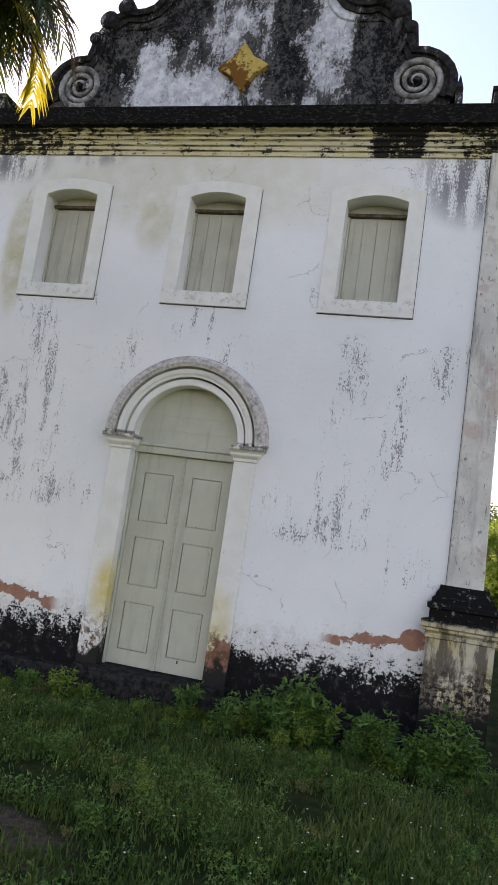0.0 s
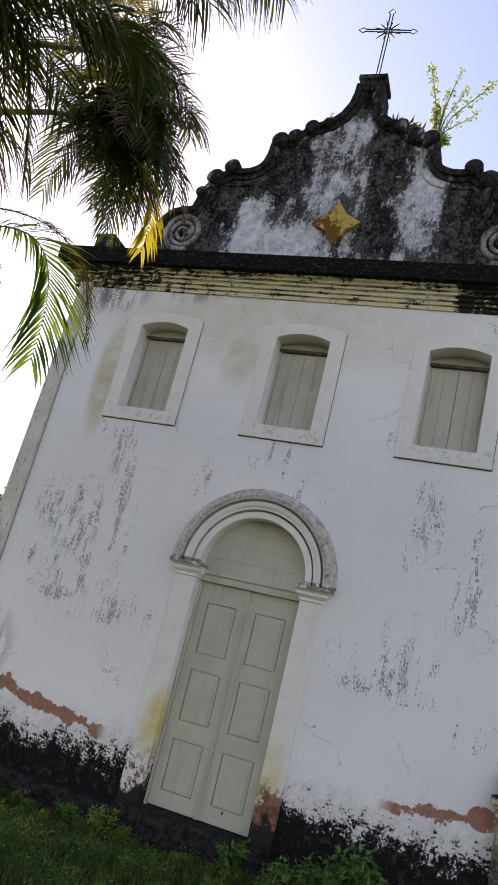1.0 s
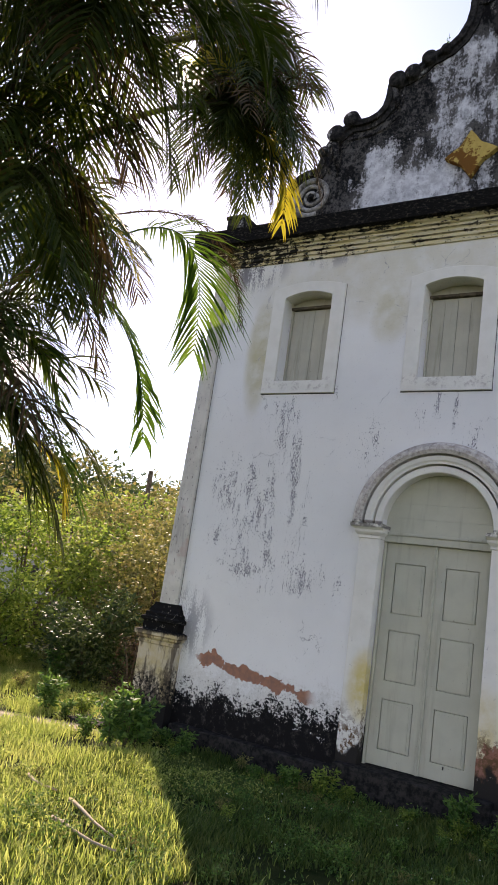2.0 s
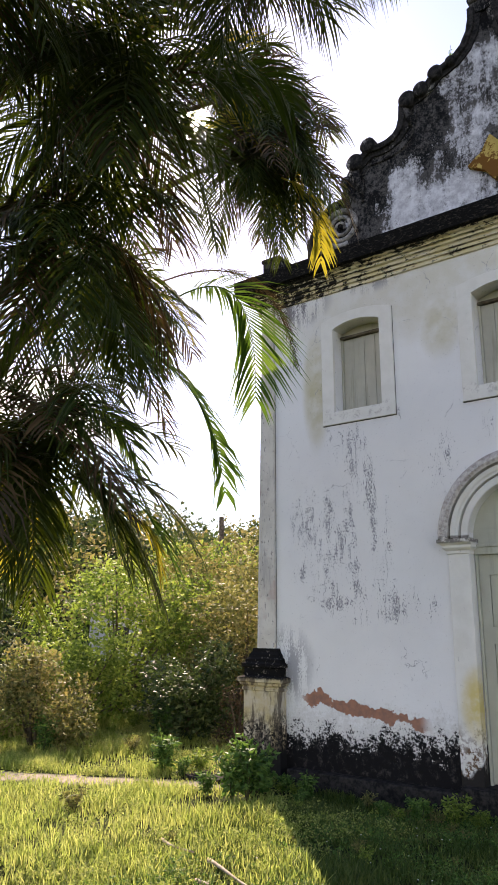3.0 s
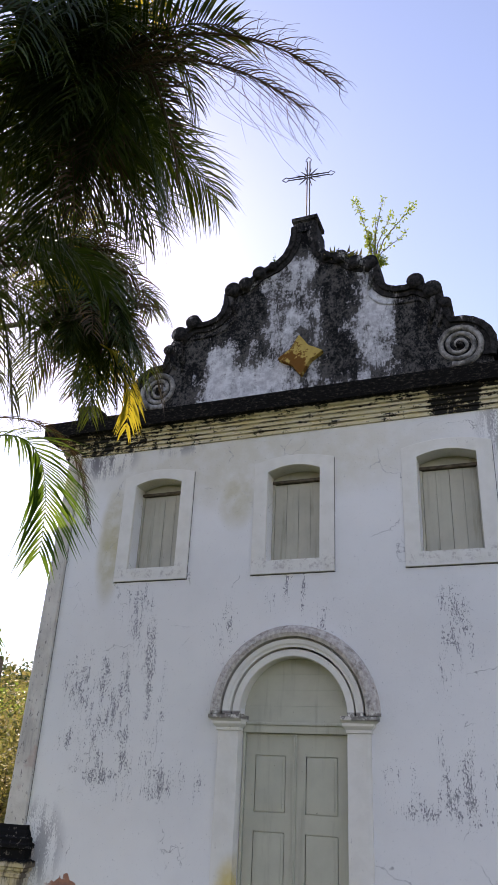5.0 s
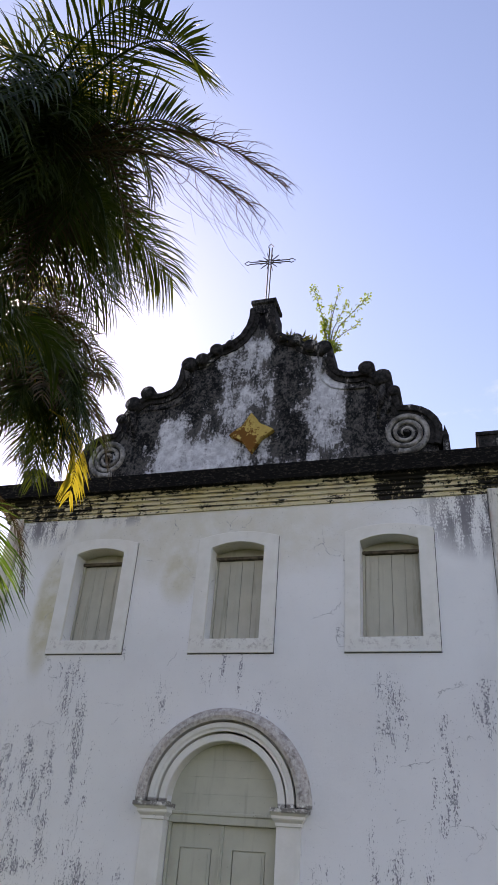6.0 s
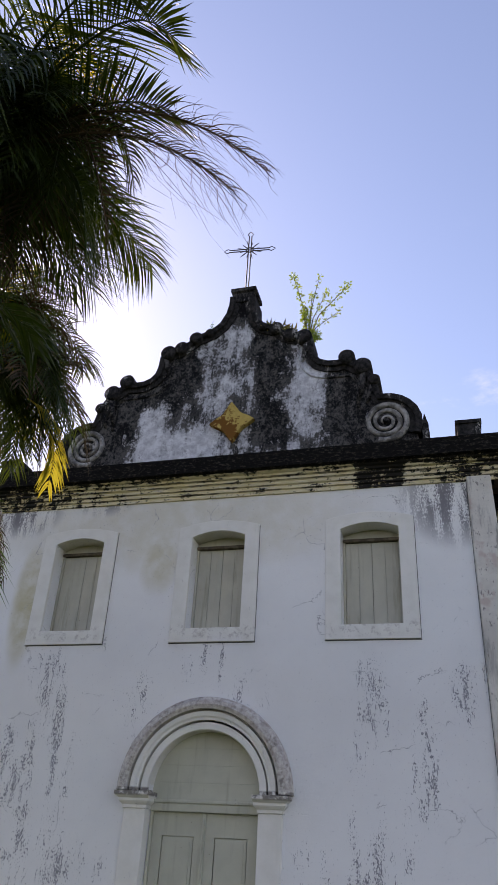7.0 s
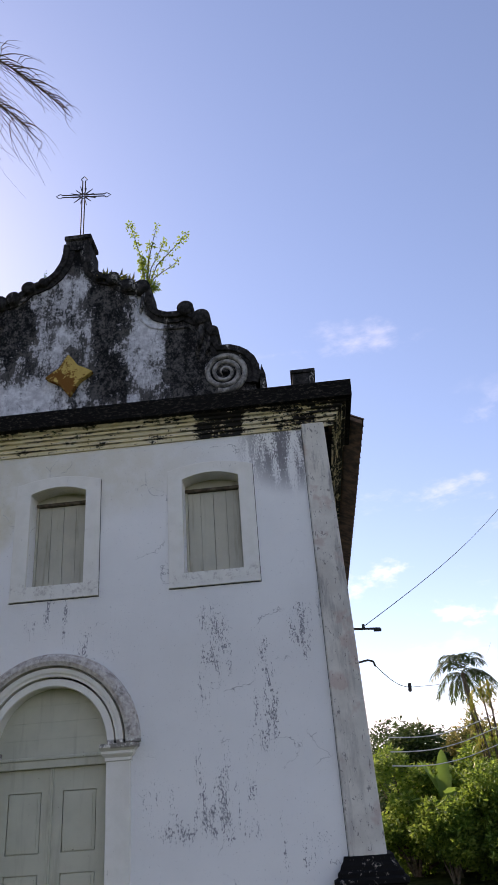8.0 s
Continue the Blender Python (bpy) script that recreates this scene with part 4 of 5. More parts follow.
# ---- shuttered windows ----
for k, c in enumerate(WINS):
    w = thing("window_%d" % (k + 1), "closed beige plank shutters in a deep arched window recess", "window", kind="structure")
    WY = 0.21
    for s in (-1, 1):
        lo, hi = sorted((c + s * (WH - 0.002), c + s * (WH - 0.03)))
        part("window_frame", box(lo, hi, WY, WY + 0.09, WZ0 + 0.005, 5.87, 0.003), M_SHUT, w)
        shut = part("shutter", box(*sorted((c + s * 0.002, c + s * (WH - 0.032))), WY + 0.04, WY + 0.06, WZ0 + 0.015, 5.84), M_SHUT, w)
        for p in range(2):
            x0 = c + s * (0.003 + 0.164 * p)
            part("plank", box(*sorted((x0, x0 + s * 0.1600)), WY + 0.02 + 0.002 * ((p + k) % 2), WY + 0.041, WZ0 + 0.015, 5.84, 0.0015), M_SHUT, shut)
    # the rail's dark colour stands in for deep shadow under the window head
    part("head_rail", box(c - WH + 0.002, c + WH - 0.002, WY - 0.03, WY + 0.09, 5.845, 5.885, 0.01), M_BARK, w, "head rail of the shutter frame, coloured dark for the shadow above")
    part("head_board", slab([window_loop(c, WH - 0.003, 5.896, WZ1, 0.074)], WY + 0.03, WY + 0.07), M_SHUT, w)
    part("sill", slab([[(c - WH + 0.002, WZ0 - 0.01), (c + WH - 0.002, WZ0 - 0.01), (c + WH - 0.002, WZ0 + 0.012), (c - WH + 0.002, WZ0 + 0.012)]], -0.02, WY + 0.06, 0.004), M_TRIM, w)

# ---- iron cross ----
cross = thing("roof_cross", "thin wrought iron cross with rays and pointed tips on the gable", "cross", at=(PX - 0.01, 0.12, 10.20))
cross.rotation_euler.z = radians(6)
CZ = 1.01


def bars(pairs, r):
    return joined("bars", [tube([a, c], r, 6) for a, c in pairs])


w = 0.022
part("upright", bars([((-w, 0, -0.03), (-w, 0, 1.335)), ((w, 0, -0.03), (w, 0, 1.335))], 0.0105), M_IRON, cross)
part("crossbar", bars([((-0.34, 0, CZ - w), (0.34, 0, CZ - w)), ((-0.34, 0, CZ + w), (0.34, 0, CZ + w))], 0.0105), M_IRON, cross)
for a in (0, 90, 180):
    base = Matrix.Rotation(radians(-a), 4, "Y")
    lead = [(0.0, 0.022), (0.03, 0.05), (0.06, 0.032), (0.10, 0.0), (0.06, -0.032), (0.03, -0.05), (0.0, -0.022)]
    o = Vector((0.34, 0, CZ)) if a == 0 else Vector((-0.34, 0, CZ)) if a == 180 else Vector((0, 0, 1.335))
    part("pointed_tip", joined("tip", [tube([o + base @ Vector((u, 0, v)) for u, v in lead], 0.0075, 5)]), M_IRON, cross)
for k in range(12):
    a = radians(15 + 30 * k)
    d = Vector((math.cos(a), 0, math.sin(a)))
    part("ray", joined("ray", [tube([Vector((0, 0, CZ)) + d * 0.05, Vector((0, 0, CZ)) + d * (0.21 if k % 2 else 0.17)], [0.012, 0.006], 5)]), M_IRON, cross)
v, f = tube([(0.055 * math.cos(2 * math.pi * i / 16), 0, CZ + 0.055 * math.sin(2 * math.pi * i / 16)) for i in range(17)], 0.007, 5)
part("ring", mesh_of("ring", v, f), M_IRON, cross)


# ---- plants ----
def leaf_cloud(rng, blobs, n, size, shell=0.55, stretch=1.9):
    """Many small folded leaves scattered through ellipsoids: rows of (x, y, z, rx, ry, rz)."""
    blobs = np.array(blobs, float)
    vol = np.cbrt(blobs[:, 3] * blobs[:, 4] * blobs[:, 5]) ** 2
    pick = rng.choice(len(blobs), n, p=vol / vol.sum())
    d = rng.normal(size=(n, 3))
    d /= np.linalg.norm(d, axis=1)[:, None]
    r = shell + (1 - shell) * rng.random(n) ** 0.6
    r *= 1 + 0.18 * np.sin(d[:, 0] * 7 + pick) * np.cos(d[:, 2] * 6 + d[:, 1] * 5)
    c = blobs[pick, :3] + d * r[:, None] * blobs[pick, 3:]
    u = rng.normal(size=(n, 3))
    u[:, 2] = u[:, 2] * 0.6 - 0.25
    u += d * 0.6
    u /= np.linalg.norm(u, axis=1)[:, None]
    q = np.cross(u, rng.normal(size=(n, 3)) + np.array([0, 0, 1.2]))
    q /= np.linalg.norm(q, axis=1)[:, None] + 1e-9
    s = size * (0.6 + 0.8 * rng.random(n))[:, None]
    nrm = np.cross(u, q)
    v = np.empty((n, 4, 3))
    v[:, 0] = c
    v[:, 1] = c + u * s * 0.5 + q * s / stretch * 0.5 + nrm * s * 0.12
    v[:, 2] = c + u * s - nrm * s * 0.15
    v[:, 3] = c + u * s * 0.5 - q * s / stretch * 0.5 + nrm * s * 0.12
    k = np.arange(n)[:, None] * 4
    f = np.concatenate([k + np.array([[0, 1, 2]]), k + np.array([[0, 2, 3]])])
    return v.reshape(-1, 3), f


def np_mesh(name, v, f):
    me = bpy.data.meshes.new(name)
    me.from_pydata(v.tolist(), [], f.tolist())
    me.update()
    return me


# mean camera position; the crowns are opened from here to fit its view
GAP_EYE = np.array([2.66, -8.42, 2.10])


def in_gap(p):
    """True close to the camera's sight line to the sun, where leaflets are omitted."""
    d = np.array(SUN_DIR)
    q = p - GAP_EYE
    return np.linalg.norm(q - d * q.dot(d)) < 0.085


def frond_mesh(rng, p0, p1, half, leaflet=0.45, gap=0.045, width=0.011, droop=0.5, bare=0.14, curl=0.0, up=(0, 0, 1)):
    """A feather palm frond from p0 by way of half to the tip p1: rachis and two rows of bent leaflets."""
    p0, p1 = np.array(p0, float), np.array(p1, float)
    mid = 2 * np.array(half, float) - (p0 + p1) / 2
    n = 40
    t = np.linspace(0, 1, n)[:, None]
    pts = (1 - t) ** 2 * p0 + 2 * t * (1 - t) * mid + t ** 2 * p1
    length = np.linalg.norm(np.diff(pts, axis=0), axis=1).sum()
    rv, rf = tube([tuple(p) for p in pts[::3]] + [tuple(pts[-1])], [0.0085 * (1 - 0.8 * i / 14) for i in range(len(pts[::3]) + 1)], 5)
    verts, faces = [np.array([tuple(x) for x in rv])], [tuple(q) for q in rf]
    base = len(rv)
    m = int(length * (1 - bare) / gap)
    for k in range(m):
        tt = bare + (1 - bare) * (k + 0.5) / m
        c = (1 - tt) ** 2 * p0 + 2 * tt * (1 - tt) * mid + tt ** 2 * p1
        d = 2 * (1 - tt) * (mid - p0) + 2 * tt * (p1 - mid)
        d /= np.linalg.norm(d)
        side = np.cross(d, np.array(up, float))
        side /= np.linalg.norm(side) + 1e-9
        top = np.cross(side, d)
        prof = min(1.0, 0.45 + 2.2 * (tt - bare)) * (1.0 if tt < 0.6 else 1.0 - 0.62 * ((tt - 0.6) / 0.4) ** 1.3)
        for s in (-1, 1):
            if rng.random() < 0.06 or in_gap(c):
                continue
            L = leaflet * prof * (0.82 + 0.32 * rng.random())
            fwd = 0.55 + 0.75 * tt + rng.normal() * 0.07
            way = side * s + d * fwd + top * (0.38 + rng.normal() * 0.10)
            way /= np.linalg.norm(way)
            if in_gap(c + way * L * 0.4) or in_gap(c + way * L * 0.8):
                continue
            wv = np.cross(way, top)
            wv /= np.linalg.norm(wv)
            wv = wv + top * rng.normal() * 0.3
            wv /= np.linalg.norm(wv)
            fall = droop * (0.7 + 0.6 * rng.random())
            row = []
            steps = ((0.0, 0.45), (0.3, 1.0), (0.65, 0.8), (1.0, 0.04)) if curl < 0.4 else [(i / 9, 0.55 - 0.05 * i) for i in range(10)]
            for a, wd in steps:
                q = c + way * L * a - np.array([0, 0, 1.0]) * fall * L * a * a
                if curl >= 0.4:
                    turn = (4.0 + 3.0 * math.sin(k * 1.3)) * a
                    q = q + (side * s * (math.cos(turn) - 1) + d * math.sin(turn)) * curl * L * 0.4 * a
                elif curl:
                    q = q + side * curl * L * a * a * math.sin(5 * a + k) + d * curl * L * a * a * math.cos(4 * a + k * 1.7)
                row += [q - wv * width * wd, q + wv * width * wd]
            verts.append(np.array(row))
            for i in range(len(steps) - 1):
                b0 = base + 2 * i
                faces.append((b0, b0 + 1, b0 + 3, b0 + 2))
            base += 2 * len(steps)
    return mesh_of("frond", np.concatenate(verts).tolist(), faces)


rng = np.random.default_rng(7)
palm = thing("areca_palm", "tall clump of feathery palms with green, yellow and dry fronds", "palm")
near_palm = thing("areca_palm", "leaning feathery palm with dense dark fronds and curled dry tips", "palm")
ROOT, NEAR_ROOT = Vector((-2.9, -6.0, 0.1)), Vector((0.6, -9.6, 0.15))
CROWN_A, CROWN_B, CROWN_C, CROWN_D, CROWN_E = (-1.08, -3.23, 6.43), (1.14, -6.72, 5.15), (-1.48, -5.46, 4.54), (-1.94, -5.21, 3.24), (-0.63, -5.71, 5.40)
CROWN_F, CROWN_G, CROWN_H = (-2.51, -3.97, 5.00), (-0.45, -6.85, 5.48), (0.84, -6.25, 5.31)
CROWN_I = (-1.38, -3.43, 7.09)
NEAR = (CROWN_B, CROWN_G, CROWN_H)
for c in (CROWN_A, CROWN_B, CROWN_C, CROWN_D, CROWN_E, CROWN_F, CROWN_G, CROWN_H, CROWN_I):
    clump, root = (near_palm, NEAR_ROOT) if c in NEAR else (palm, ROOT)
    c = Vector(c)
    knee = Vector((root.x + 0.12 * (c.x - root.x), root.y + 0.15 * (c.y - root.y), c.z * 0.85))
    foot = root + Vector((0.25 * math.sin(5 * c.x), 0.25 * math.cos(4 * c.y), 0))
    pts = [foot * (1 - t) ** 2 + knee * 2 * t * (1 - t) + c * t * t for t in [i / 14 for i in range(15)]]
    v, f = tube(pts, [0.042 - 0.02 * i / 14 for i in range(15)], 8)
    smooth(part("stem", mesh_of("stem", v, f), M_STEM, clump))
# single fronds: base, point half way, tip, leaflet length, material, curl, droop
KEY = [
    ((1.06, -6.62, 5.02), (1.80, -6.78, 4.87), (2.33, -6.60, 4.58), 0.21, M_DRY, 0.8, 0.35),
    ((1.06, -6.67, 5.06), (1.67, -6.95, 5.18), (2.02, -6.96, 5.01), 0.36, M_FROND, 0.05, 0.35),
    ((0.52, -5.97, 5.44), (0.87, -5.74, 5.65), (1.15, -5.30, 5.52), 0.44, M_FROND, 0.0, 0.7),
    ((0.66, -6.00, 5.40), (1.00, -5.80, 5.60), (1.27, -5.42, 5.43), 0.42, M_FROND, 0.0, 0.7),
    ((1.09, -6.76, 5.14), (1.57, -7.05, 5.24), (1.87, -7.12, 5.12), 0.36, M_FROND, 0.15, 0.4),
    ((0.96, -6.52, 5.04), (1.51, -6.73, 5.03), (1.96, -6.78, 4.83), 0.38, M_FROND, 0.0, 0.3),
    ((0.78, -6.34, 5.20), (1.04, -6.11, 5.47), (1.21, -5.75, 5.45), 0.40, M_FROND, 0.1, 0.7),
    ((0.36, -6.10, 5.31), (0.60, -5.75, 5.49), (0.80, -5.35, 5.38), 0.50, M_FROND, 0.0, 0.6),
    ((-0.98, -3.28, 6.09), (-0.75, -3.09, 5.80), (-0.78, -2.92, 5.28), 0.25, M_YELLOW, 0.0, 0.9),
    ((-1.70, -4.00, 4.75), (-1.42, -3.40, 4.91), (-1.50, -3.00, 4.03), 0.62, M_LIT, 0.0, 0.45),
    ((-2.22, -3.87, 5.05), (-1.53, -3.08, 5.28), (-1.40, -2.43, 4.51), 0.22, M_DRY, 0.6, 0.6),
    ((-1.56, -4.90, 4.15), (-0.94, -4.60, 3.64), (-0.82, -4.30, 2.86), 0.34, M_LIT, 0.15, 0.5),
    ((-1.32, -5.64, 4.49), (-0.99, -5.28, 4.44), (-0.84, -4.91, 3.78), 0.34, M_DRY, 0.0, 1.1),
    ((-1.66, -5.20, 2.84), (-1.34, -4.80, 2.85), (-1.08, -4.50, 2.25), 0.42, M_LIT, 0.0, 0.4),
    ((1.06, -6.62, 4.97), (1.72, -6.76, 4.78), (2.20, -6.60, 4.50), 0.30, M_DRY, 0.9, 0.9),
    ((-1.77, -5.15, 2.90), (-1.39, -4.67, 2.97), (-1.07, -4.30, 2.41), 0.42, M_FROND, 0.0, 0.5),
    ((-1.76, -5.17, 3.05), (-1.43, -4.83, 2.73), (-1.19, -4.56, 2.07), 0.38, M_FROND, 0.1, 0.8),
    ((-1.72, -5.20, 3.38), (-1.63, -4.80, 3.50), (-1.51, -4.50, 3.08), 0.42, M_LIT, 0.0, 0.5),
    ((-1.50, -4.78, 2.74), (-1.34, -4.59, 2.62), (-1.27, -4.50, 2.30), 0.26, M_YELLOW, 0.0, 0.8),
    ((0.29, -5.76, 6.01), (0.51, -5.49, 5.97), (0.82, -5.15, 5.72), 0.45, M_FROND, 0.0, 0.5),
    ((-0.48, -5.66, 5.35), (0.01, -5.26, 5.49), (0.25, -4.95, 5.22), 0.45, M_FROND, 0.0, 0.6),
]
for a, mid, tip, ll, mm, curl, droop in KEY:
    near = a[0] > 0
    part("frond", frond_mesh(rng, a, tip, mid, ll, 0.018 if near else 0.030, 0.005 if near else 0.012, droop, 0.10, curl), mm, near_palm if near else palm)
# crown: middle, number, reach, leaflet, lowest and highest rise, widest azimuth span
for c, n, reach, ll, lo, hi, az0, az1, gap, wide in (
        (CROWN_A, 60, 0.62, 0.34, -1.3, 1.3, 0, 360, 0.032, 0.008), (CROWN_I, 44, 0.70, 0.36, -1.2, 1.0, 0, 360, 0.034, 0.008), (CROWN_B, 44, 0.42, 0.30, -1.2, 1.2, 0, 360, 0.022, 0.005),
        (CROWN_H, 40, 0.50, 0.32, -1.2, 1.2, 0, 360, 0.024, 0.0055), (CROWN_C, 34, 1.0, 0.40, -1.1, 0.9, 0, 360, 0.036, 0.010),
        (CROWN_D, 44, 0.95, 0.40, -1.2, 0.8, 0, 360, 0.036, 0.010), (CROWN_E, 38, 0.95, 0.42, -1.2, 0.9, 0, 360, 0.034, 0.009), (CROWN_F, 26, 0.9, 0.40, -1.1, 0.7, 0, 360, 0.038, 0.010),
        (CROWN_G, 34, 0.85, 0.40, -1.0, 0.9, 0, 360, 0.030, 0.008)):
    for i in range(n):
        az = radians(az0 + (az1 - az0) * (i + rng.random() * 0.7) / n)
        el = rng.uniform(lo, hi)
        L = reach * rng.uniform(0.75, 1.12)
        p = Vector(c) + Vector(rng.normal(size=3).tolist()) * (0.16 if reach < 0.7 else 0.12)
        tip = p + Vector((math.cos(az) * math.cos(el), math.sin(az) * math.cos(el), math.sin(el))) * L + Vector((0, 0, -0.25))
        mid = (p + tip) / 2 + Vector((0, 0, 0.16 + 0.14 * rng.random()))
        u = rng.random()
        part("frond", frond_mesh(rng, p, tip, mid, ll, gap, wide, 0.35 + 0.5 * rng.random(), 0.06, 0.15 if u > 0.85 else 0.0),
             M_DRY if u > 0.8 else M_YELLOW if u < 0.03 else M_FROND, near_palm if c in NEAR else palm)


# ---- lawn and weeds ----
def blade_mesh(name, rng, n, x0, x1, y0, y1, h0, h1, keep):
    xs, ys = rng.uniform(x0, x1, n * 2), rng.uniform(y0, y1, n * 2)
    rows = []
    for x, y in zip(xs, ys):
        k = keep(x, y)
        if rng.random() < k:
            rows.append((x, y, ground_z(x, y), k))
        if len(rows) >= n:
            break
    a = np.array(rows)
    m = len(a)
    h = rng.uniform(h0, h1, m) * (0.5 + 0.7 * a[:, 3])
    az = rng.uniform(0, 2 * np.pi, m)
    w = 0.0035 + 0.004 * rng.random(m)
    lean = h * rng.uniform(0.15, 0.8, m)
    d = np.stack([np.cos(az), np.sin(az), np.zeros(m)], 1)
    s = np.stack([-np.sin(az), np.cos(az), np.zeros(m)], 1) * w[:, None]
    b = a[:, :3] - np.array([0, 0, 0.01])
    mid = b + d * (lean * 0.35)[:, None] + np.array([0, 0, 1.0]) * (h * 0.6)[:, None]
    tip = b + d * lean[:, None] + np.array([0, 0, 1.0]) * h[:, None]
    v = np.stack([b - s, b + s, mid + s * 0.8, mid - s * 0.8, tip], 1).reshape(-1, 3)
    k = np.arange(m) * 5
    faces = [(i, i + 1, i + 2, i + 3) for i in k] + [(i + 3, i + 2, i + 4) for i in k]
    return mesh_of(name, v.tolist(), faces)


def lawn_keep(x, y):
    bare = ((x - 0.55) ** 2 * 1.3 + (y + 4.3) ** 2 * 3.0) + 1.2 * noise.noise((x * 1.9, y * 1.9, 7.0))
    track = abs(0.66 * x + 1.87 - y) + 0.25 * noise.noise((x * 1.5, y * 1.5, 2.0))
    k = 0.55 + 0.75 * noise.noise((x * 1.1, y * 1.1, 5.0)) + 0.35 * noise.noise((x * 3.7, y * 3.7, 1.0))
    if bare < 0.8:
        k -= 0.6
    if track < 0.5 and x < -3.5:
        k -= 1.2
    if -3.7 < x < 3.7 and y > -0.1:
        k = 0
    return max(0.03, min(1.0, k))


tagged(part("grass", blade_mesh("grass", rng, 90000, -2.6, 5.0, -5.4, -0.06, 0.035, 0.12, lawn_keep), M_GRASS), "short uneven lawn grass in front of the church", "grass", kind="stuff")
def sun_side_keep(x, y):
    """Longer grass, coloured as sunlit, kept outside the church's cast shadow."""
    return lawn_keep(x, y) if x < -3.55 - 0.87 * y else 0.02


tagged(part("grass", blade_mesh("grass", rng, 100000, -12.0, 0.6, -5.5, 3.5, 0.06, 0.18, sun_side_keep), M_SUN_TONED), "longer grass beside the church, sunlight put into its colour", "grass", kind="stuff")


def clover_mesh(rng, n, x0, x1, y0, y1):
    """Low broad leaves among the grass."""
    bl = []
    while len(bl) < n:
        x, y = rng.uniform(x0, x1), rng.uniform(y0, y1)
        if rng.random() < lawn_keep(x, y) * (0.4 + 0.9 * noise.noise((x * 0.9, y * 0.9, 9.0))):
            r = rng.uniform(0.05, 0.14)
            bl.append((x, y, ground_z(x, y) + r * 0.45, r, r, r * 0.55))
    v, f = leaf_cloud(rng, bl, n * 44, 0.026, 0.35)
    return np_mesh("ground_herbs", v, f)


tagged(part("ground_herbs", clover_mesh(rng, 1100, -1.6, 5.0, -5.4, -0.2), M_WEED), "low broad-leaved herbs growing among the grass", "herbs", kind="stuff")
# these herbs share the grass colour that has sunlight painted in
tagged(part("ground_herbs", clover_mesh(rng, 1700, -9.0, -0.9, -5.4, 2.4), M_SUN_TONED), "low broad-leaved herbs beside the path, coloured as sunlit", "herbs", kind="stuff")


def weed(rng, h, spread, leaf, n, label, mat):
    ob = thing("weed", label, "weed", "weeds at the church foot")
    stems, bl = [], []
    for k in range(6):
        a = 2 * math.pi * (k + rng.random()) / 6
        hh = h * rng.uniform(0.65, 1.0)
        top = Vector((math.cos(a) * spread * rng.uniform(0.3, 1), math.sin(a) * spread * rng.uniform(0.3, 1), hh))
        pts = [Vector((0, 0, -0.03)).lerp(top, t) + Vector((0, 0, 0.12 * hh * math.sin(math.pi * t))) for t in (0, 0.35, 0.7, 1)]
        stems.append(tube(pts, [0.006, 0.005, 0.004, 0.002], 5))
        for t in (0.3, 0.5, 0.65, 0.8, 0.95):
            p = Vector((0, 0, 0)).lerp(top, t) + Vector((0, 0, 0.12 * hh * math.sin(math.pi * t)))
            r = 0.16 * h * (1.15 - 0.55 * t) + 0.02
            bl.append((p.x, p.y, p.z, r, r, r * 0.7))
    tagged(part("stalk", joined("stalk", stems), M_STEM, ob), kind="stuff")
    v, f = leaf_cloud(rng, bl, n, leaf, 0.2, stretch=2.2)
    tagged(part("leaf", np_mesh("leaf", v, f), mat, ob), kind="stuff")
    return ob


kinds = [weed(rng, 0.55, 0.22, 0.085, 330, "leafy green weed growing at the wall foot", M_WEED),
         weed(rng, 0.38, 0.26, 0.06, 300, "low bushy weed in the grass", M_BUSH),
         weed(rng, 0.75, 0.20, 0.08, 320, "tall thin weed with narrow leaves", M_WEED),
         weed(rng, 0.30, 0.20, 0.05, 260, "small pale weed in the lawn", M_BUSH_OLIVE)]
spots = []
for i in range(34):
    spots.append((rng.uniform(-3.3, 1.2), -0.42 - abs(rng.normal()) * 0.25, rng.choice([0, 1, 1, 3]), rng.uniform(0.3, 0.6)))
for i in range(64):
    spots.append((rng.uniform(0.9, 4.4), -0.42 - abs(rng.normal()) * 0.28, rng.choice([0, 0, 1, 1, 2]), rng.uniform(0.35, 0.8)))
for i in range(40):
    spots.append((rng.uniform(-2.5, 4.2), rng.uniform(-4.4, -0.9), rng.choice([0, 1, 3, 3]), rng.uniform(0.2, 0.42)))
for i in range(46):
    spots.append((rng.uniform(-9.0, -3.2), rng.uniform(-3.4, 3.2), rng.choice([0, 1, 2, 3]), rng.uniform(0.4, 1.0)))
spots += [(-3.0, -1.15, 2, 1.1), (-2.95, -1.0, 0, 1.2), (-3.1, -1.3, 0, 1.0), (0.70, -0.55, 0, 0.75), (1.9, -0.5, 2, 1.0), (2.1, -0.55, 1, 1.3), (-0.7, -0.6, 1, 0.9), (2.6, -0.5, 0, 0.9), (1.75, -0.5, 2, 0.9)]
for k, (x, y, kind, s) in enumerate(spots):
    if abs(0.66 * x + 1.87 - y) < 0.6 and x < -3.4:
        continue
    m = pose(x, y, ground_z(x, y), 0, 0, rng.uniform(0, 360)) @ Matrix.Scale(s, 4)
    o = copy_thing(kinds[kind], m)
    o.matrix_basis = m
for k, o in enumerate(kinds):
    o.location = (2.0 + 0.7 * k, -0.5, ground_z(2.0 + 0.7 * k, -0.5))

# small white flowers in the lawn, and fallen sticks at its sunny side
vs, fs = [], []
